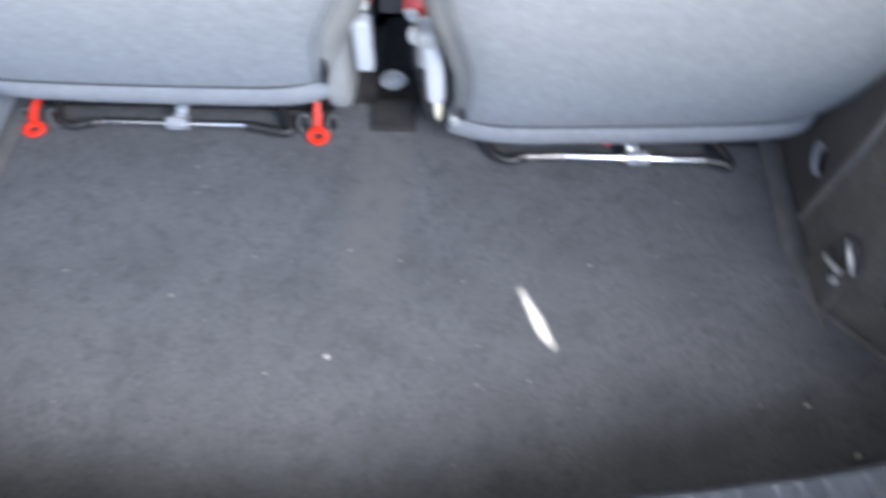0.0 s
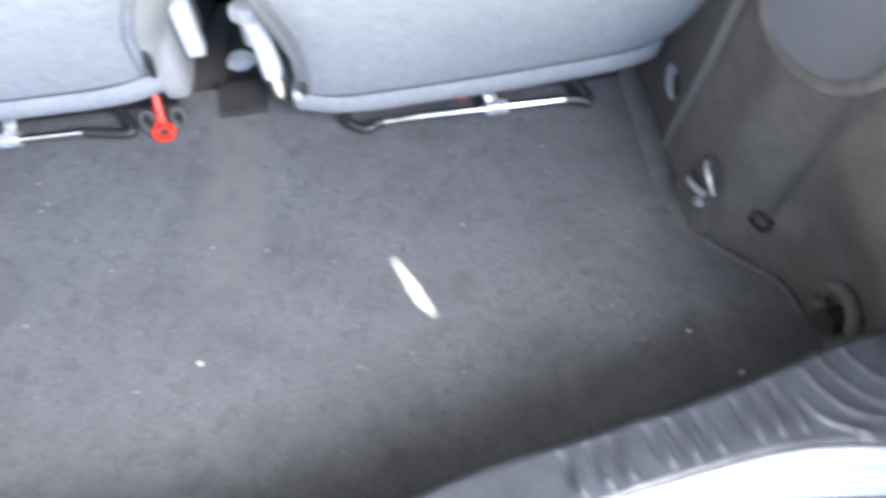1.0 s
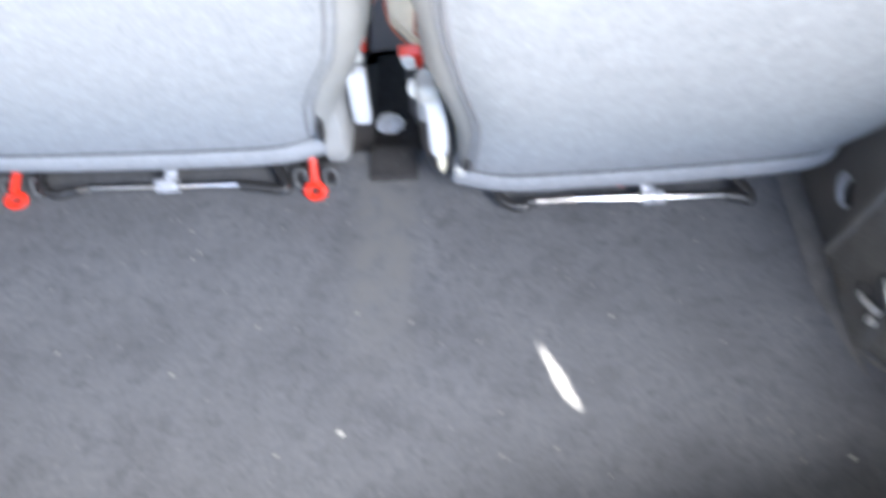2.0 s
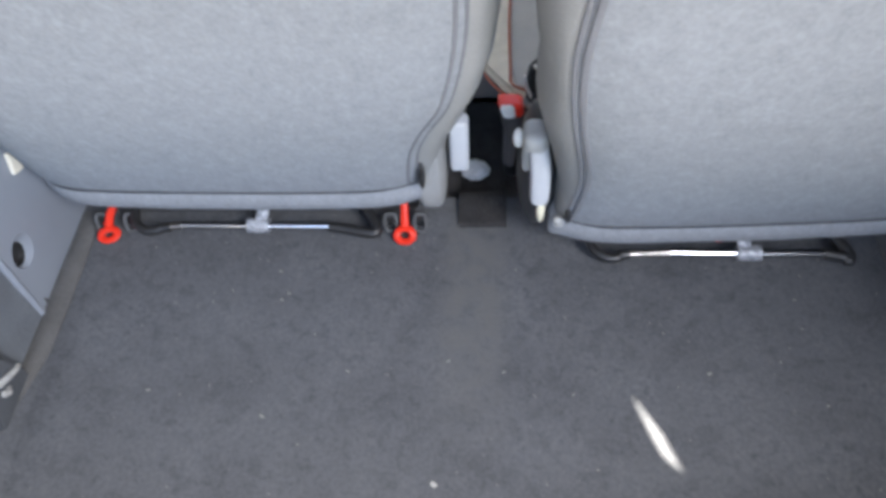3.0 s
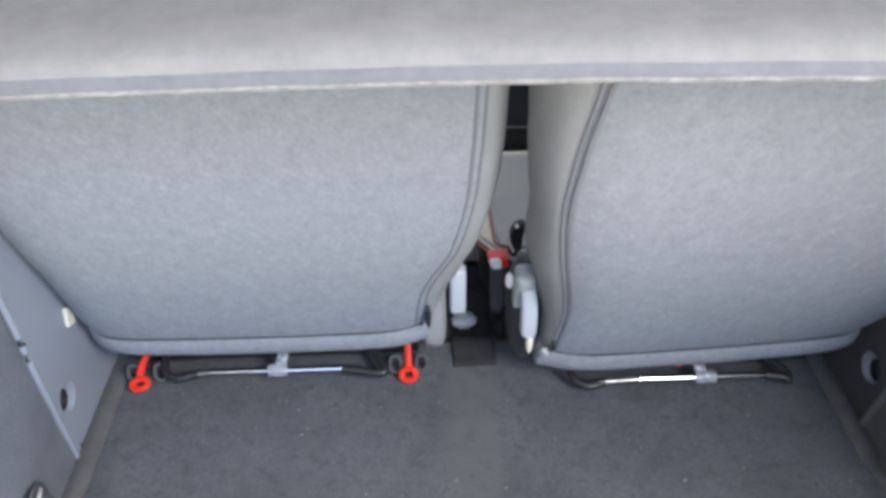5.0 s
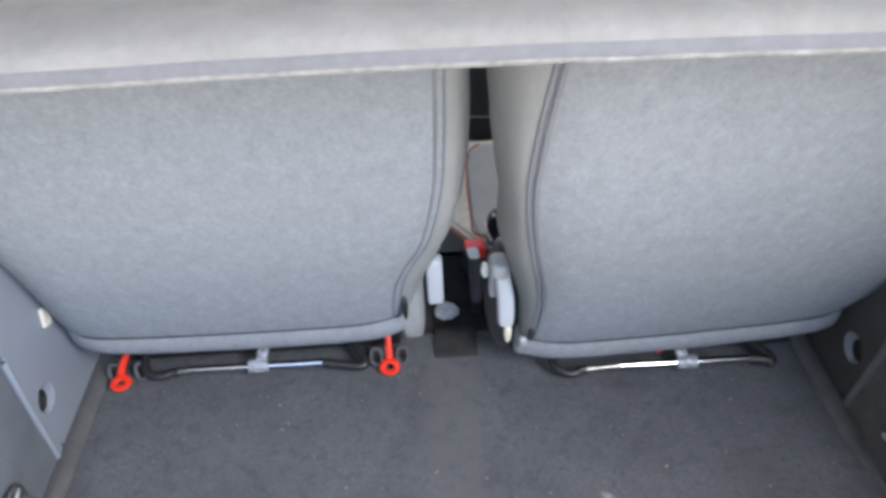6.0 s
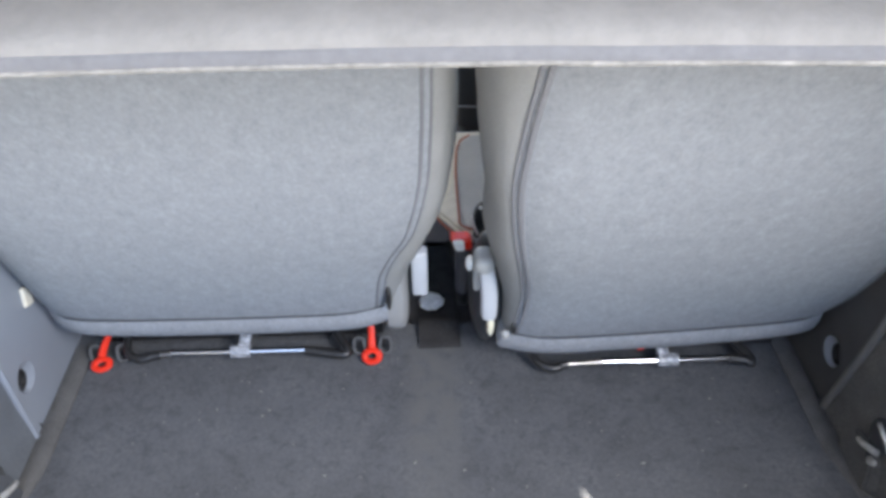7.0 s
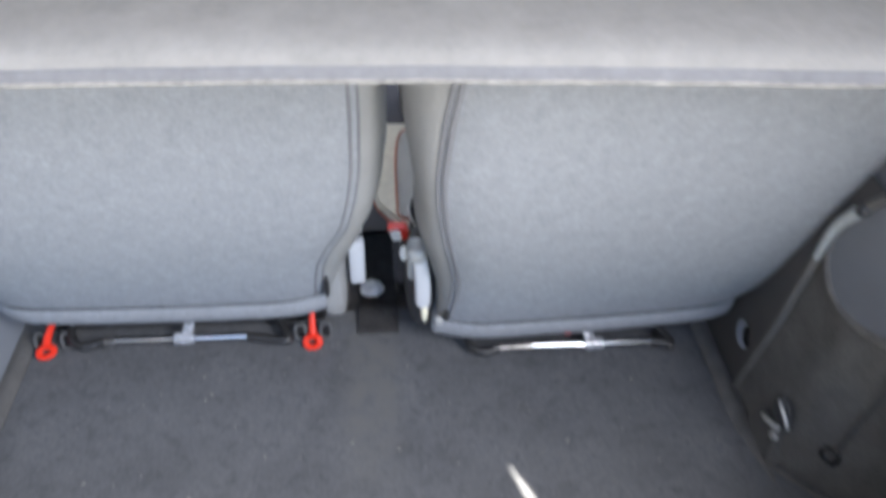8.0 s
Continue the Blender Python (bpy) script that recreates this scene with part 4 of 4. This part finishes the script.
part("shelf_top", loft(shelf_rings([(-0.0006, 0.6095), (0.0006, 0.6135), (0.0035, 0.6180), (0.008, 0.6215), (0.016, 0.6245), (0.030, 0.6275), (0.06, 0.6295), (0.10, 0.630), (0.150, 0.630), (0.150, 0.604), (0.05, 0.604), (0.001, 0.604)])), SHELF, shelf, "mottled pale grey carpet")
part("shelf_front_edge", loft(shelf_rings([(0.0020, 0.6125), (-0.0004, 0.6115), (-0.0018, 0.6090), (-0.0026, 0.6065), (-0.0030, 0.6040), (-0.0020, 0.6025), (0.0010, 0.6022)])), SHELF_EDGE_SHADED, shelf, "blue-grey rolled edge with its shading put into the colour")
part("shelf_lip", loft([[(p[0], p[1] + 0.0007 * noise.noise((p[0] * 180, 3.0, 0.0)), p[2] + 0.0005 * noise.noise((p[0] * 150, 9.0, 0.0))) for p in ring] for ring in shelf_rings([(0.002, 0.6040), (-0.0036, 0.6040), (-0.0044, 0.6026), (-0.0036, 0.6008), (0.002, 0.6005)])]), SHELF_LIP, shelf, "frayed pale raw lip")

# ---- fittings on the side trims ----
def tie_down(side):
    """A wire eye folded into a dark recess."""
    s = -1 if side == "left" else 1
    x = LEFT + 0.0125 if s < 0 else RIGHT - 0.006
    dy, dz = (-0.004, -0.018) if s < 0 else (0.0, 0.006)
    t = thing("tie_down_hook", "folded bright steel tie-down hook on the dark plastic foot" if s < 0 else "folded bright steel tie-down hook on the felt side lining", "hook", "tie-down hooks", at=(x, 0.497 + dy, 0.06 + dz))
    part("hook_plate", ball(x + s * 0.003, 0.492 + dy, 0.078 + dz, 0.0055, 0.020, 0.023, u=20, v=12), PLASTIC_DARK, t, "dark oval recess plate")
    part("hook_loop", tube([(x - s * 0.003, 0.512 + dy, 0.046 + dz), (x - s * 0.006, 0.503 + dy, 0.052 + dz), (x - s * 0.006, 0.489 + dy, 0.060 + dz), (x - s * 0.004, 0.478 + dy, 0.065 + dz)], (0.0028, 0.0044), 10, 5), STEEL, t, "bright steel hook arm")
    part("hook_loop", tube([(x - s * 0.002, 0.498 + dy, 0.094 + dz), (x - s * 0.006, 0.489 + dy, 0.098 + dz), (x - s * 0.0065, 0.479 + dy, 0.096 + dz), (x - s * 0.005, 0.470 + dy, 0.090 + dz), (x - s * 0.002, 0.465 + dy, 0.081 + dz)], 0.0024, 10, 6), STEEL, t, "bright steel hook arm")
    part("pin", tube([(x - s * 0.002, 0.484 + dy, 0.045 + dz), (x - s * 0.006, 0.478 + dy, 0.048 + dz), (x - s * 0.005, 0.473 + dy, 0.053 + dz)], 0.0036, 8, 4), STEEL, t)


tie_down("left")
tie_down("right")
knob = thing("coat_knob", "small black square knob on the felt side lining", "knob", at=(0.474, 0.434, 0.074))
part("knob_frame", tube([(0.471 + 0.0052 * math.copysign(abs(math.cos(2 * math.pi * k / 16)) ** 0.6, math.cos(2 * math.pi * k / 16)), 0.434 - 0.0085 * math.copysign(abs(math.cos(2 * math.pi * k / 16)) ** 0.6, math.cos(2 * math.pi * k / 16)), 0.073 + 0.0105 * math.copysign(abs(math.sin(2 * math.pi * k / 16)) ** 0.6, math.sin(2 * math.pi * k / 16))) for k in range(16)], 0.0034, 8, 1, closed=True), BLACK, knob)
part("knob_stem", tube([(0.486, 0.442, 0.073), (0.474, 0.436, 0.073)], 0.0075, 10, 1), PLASTIC_DARK, knob)
single("elastic_cord", tube([(0.4715, 0.432, 0.082), (0.4725, 0.428, 0.105), (0.4685, 0.419, 0.184), (0.4545, 0.395, 0.272), (0.4340, 0.378, 0.325), (0.4285, 0.376, 0.368), (0.4310, 0.384, 0.405)], (0.0017, 0.0013), 8, 6), FOOT, "thin dark elastic cord hanging against the felt side", "cord")
single("cloth_tag", slab([(0.684, 0.146), (0.701, 0.139), (0.705, 0.150), (0.699, 0.168), (0.692, 0.171)], "x", -0.6018, -0.5965, 0.001), CREAM, "small cream tag at the seat's side", "tag")

# ---- crumbs and dust ----
rng = random.Random(4)
CRUMBS = [(-0.122, 0.391, 0.0040), (-0.310, 0.462, 0.0019), (0.388, 0.353, 0.0025), (0.173, 0.519, 0.0021), (-0.312, 0.611, 0.0021), (-0.305, 0.620, 0.0019), (-0.186, 0.369, 0.0019), (0.042, 0.364, 0.0018), (-0.223, 0.517, 0.0013), (-0.111, 0.531, 0.0019), (-0.050, 0.518, 0.0016), (0.098, 0.370, 0.0015), (0.339, 0.351, 0.0016), (0.427, 0.301, 0.0026), (0.285, 0.615, 0.0017), (0.130, 0.569, 0.0012), (-0.406, 0.486, 0.0013), (0.148, 0.341, 0.0015), (0.289, 0.483, 0.0014), (-0.129, 0.657, 0.0013), (-0.320, 0.652, 0.0016), (-0.443, 0.491, 0.0017), (-0.034, 0.656, 0.0011)]
for cx, cy, size in CRUMBS:
    bm = bmesh.new()
    bmesh.ops.create_icosphere(bm, subdivisions=1, radius=size)
    a, long = rng.uniform(-0.9, 0.9), rng.uniform(1.0, 2.1)
    for v in bm.verts:
        p = Vector((v.co.x * long, v.co.y * rng.uniform(0.6, 1.0), v.co.z * 0.5))
        v.co = Vector((cx + p.x * math.cos(a) - p.y * math.sin(a), cy + p.x * math.sin(a) + p.y * math.cos(a), p.z + 0.0055))
    single("crumb", bm, CRUMB if size > 0.0024 else DUST, "tiny pale crumb on the dark carpet" if size > 0.0024 else "tiny grey speck of dirt on the dark carpet", "crumb", "crumbs on the carpet")
bm = bmesh.new()
for k in range(45):
    cx, cy = rng.uniform(-0.55, 0.40), rng.uniform(0.26, 0.70)
    r = rng.uniform(0.0005, 0.0013)
    own = bmesh.new()
    bmesh.ops.create_icosphere(own, subdivisions=1, radius=r)
    a = rng.uniform(0, 3.1)
    for v in own.verts:
        p = Vector((v.co.x * 1.8, v.co.y * 0.7, v.co.z * 0.5))
        v.co = Vector((cx + p.x * math.cos(a) - p.y * math.sin(a), cy + p.x * math.sin(a) + p.y * math.cos(a), 0.0055 + p.z))
    bm = joined(bm, own)
single("carpet_dust", bm, DUST, "scattered specks of pale dust on the carpet", "dust", kind="stuff")
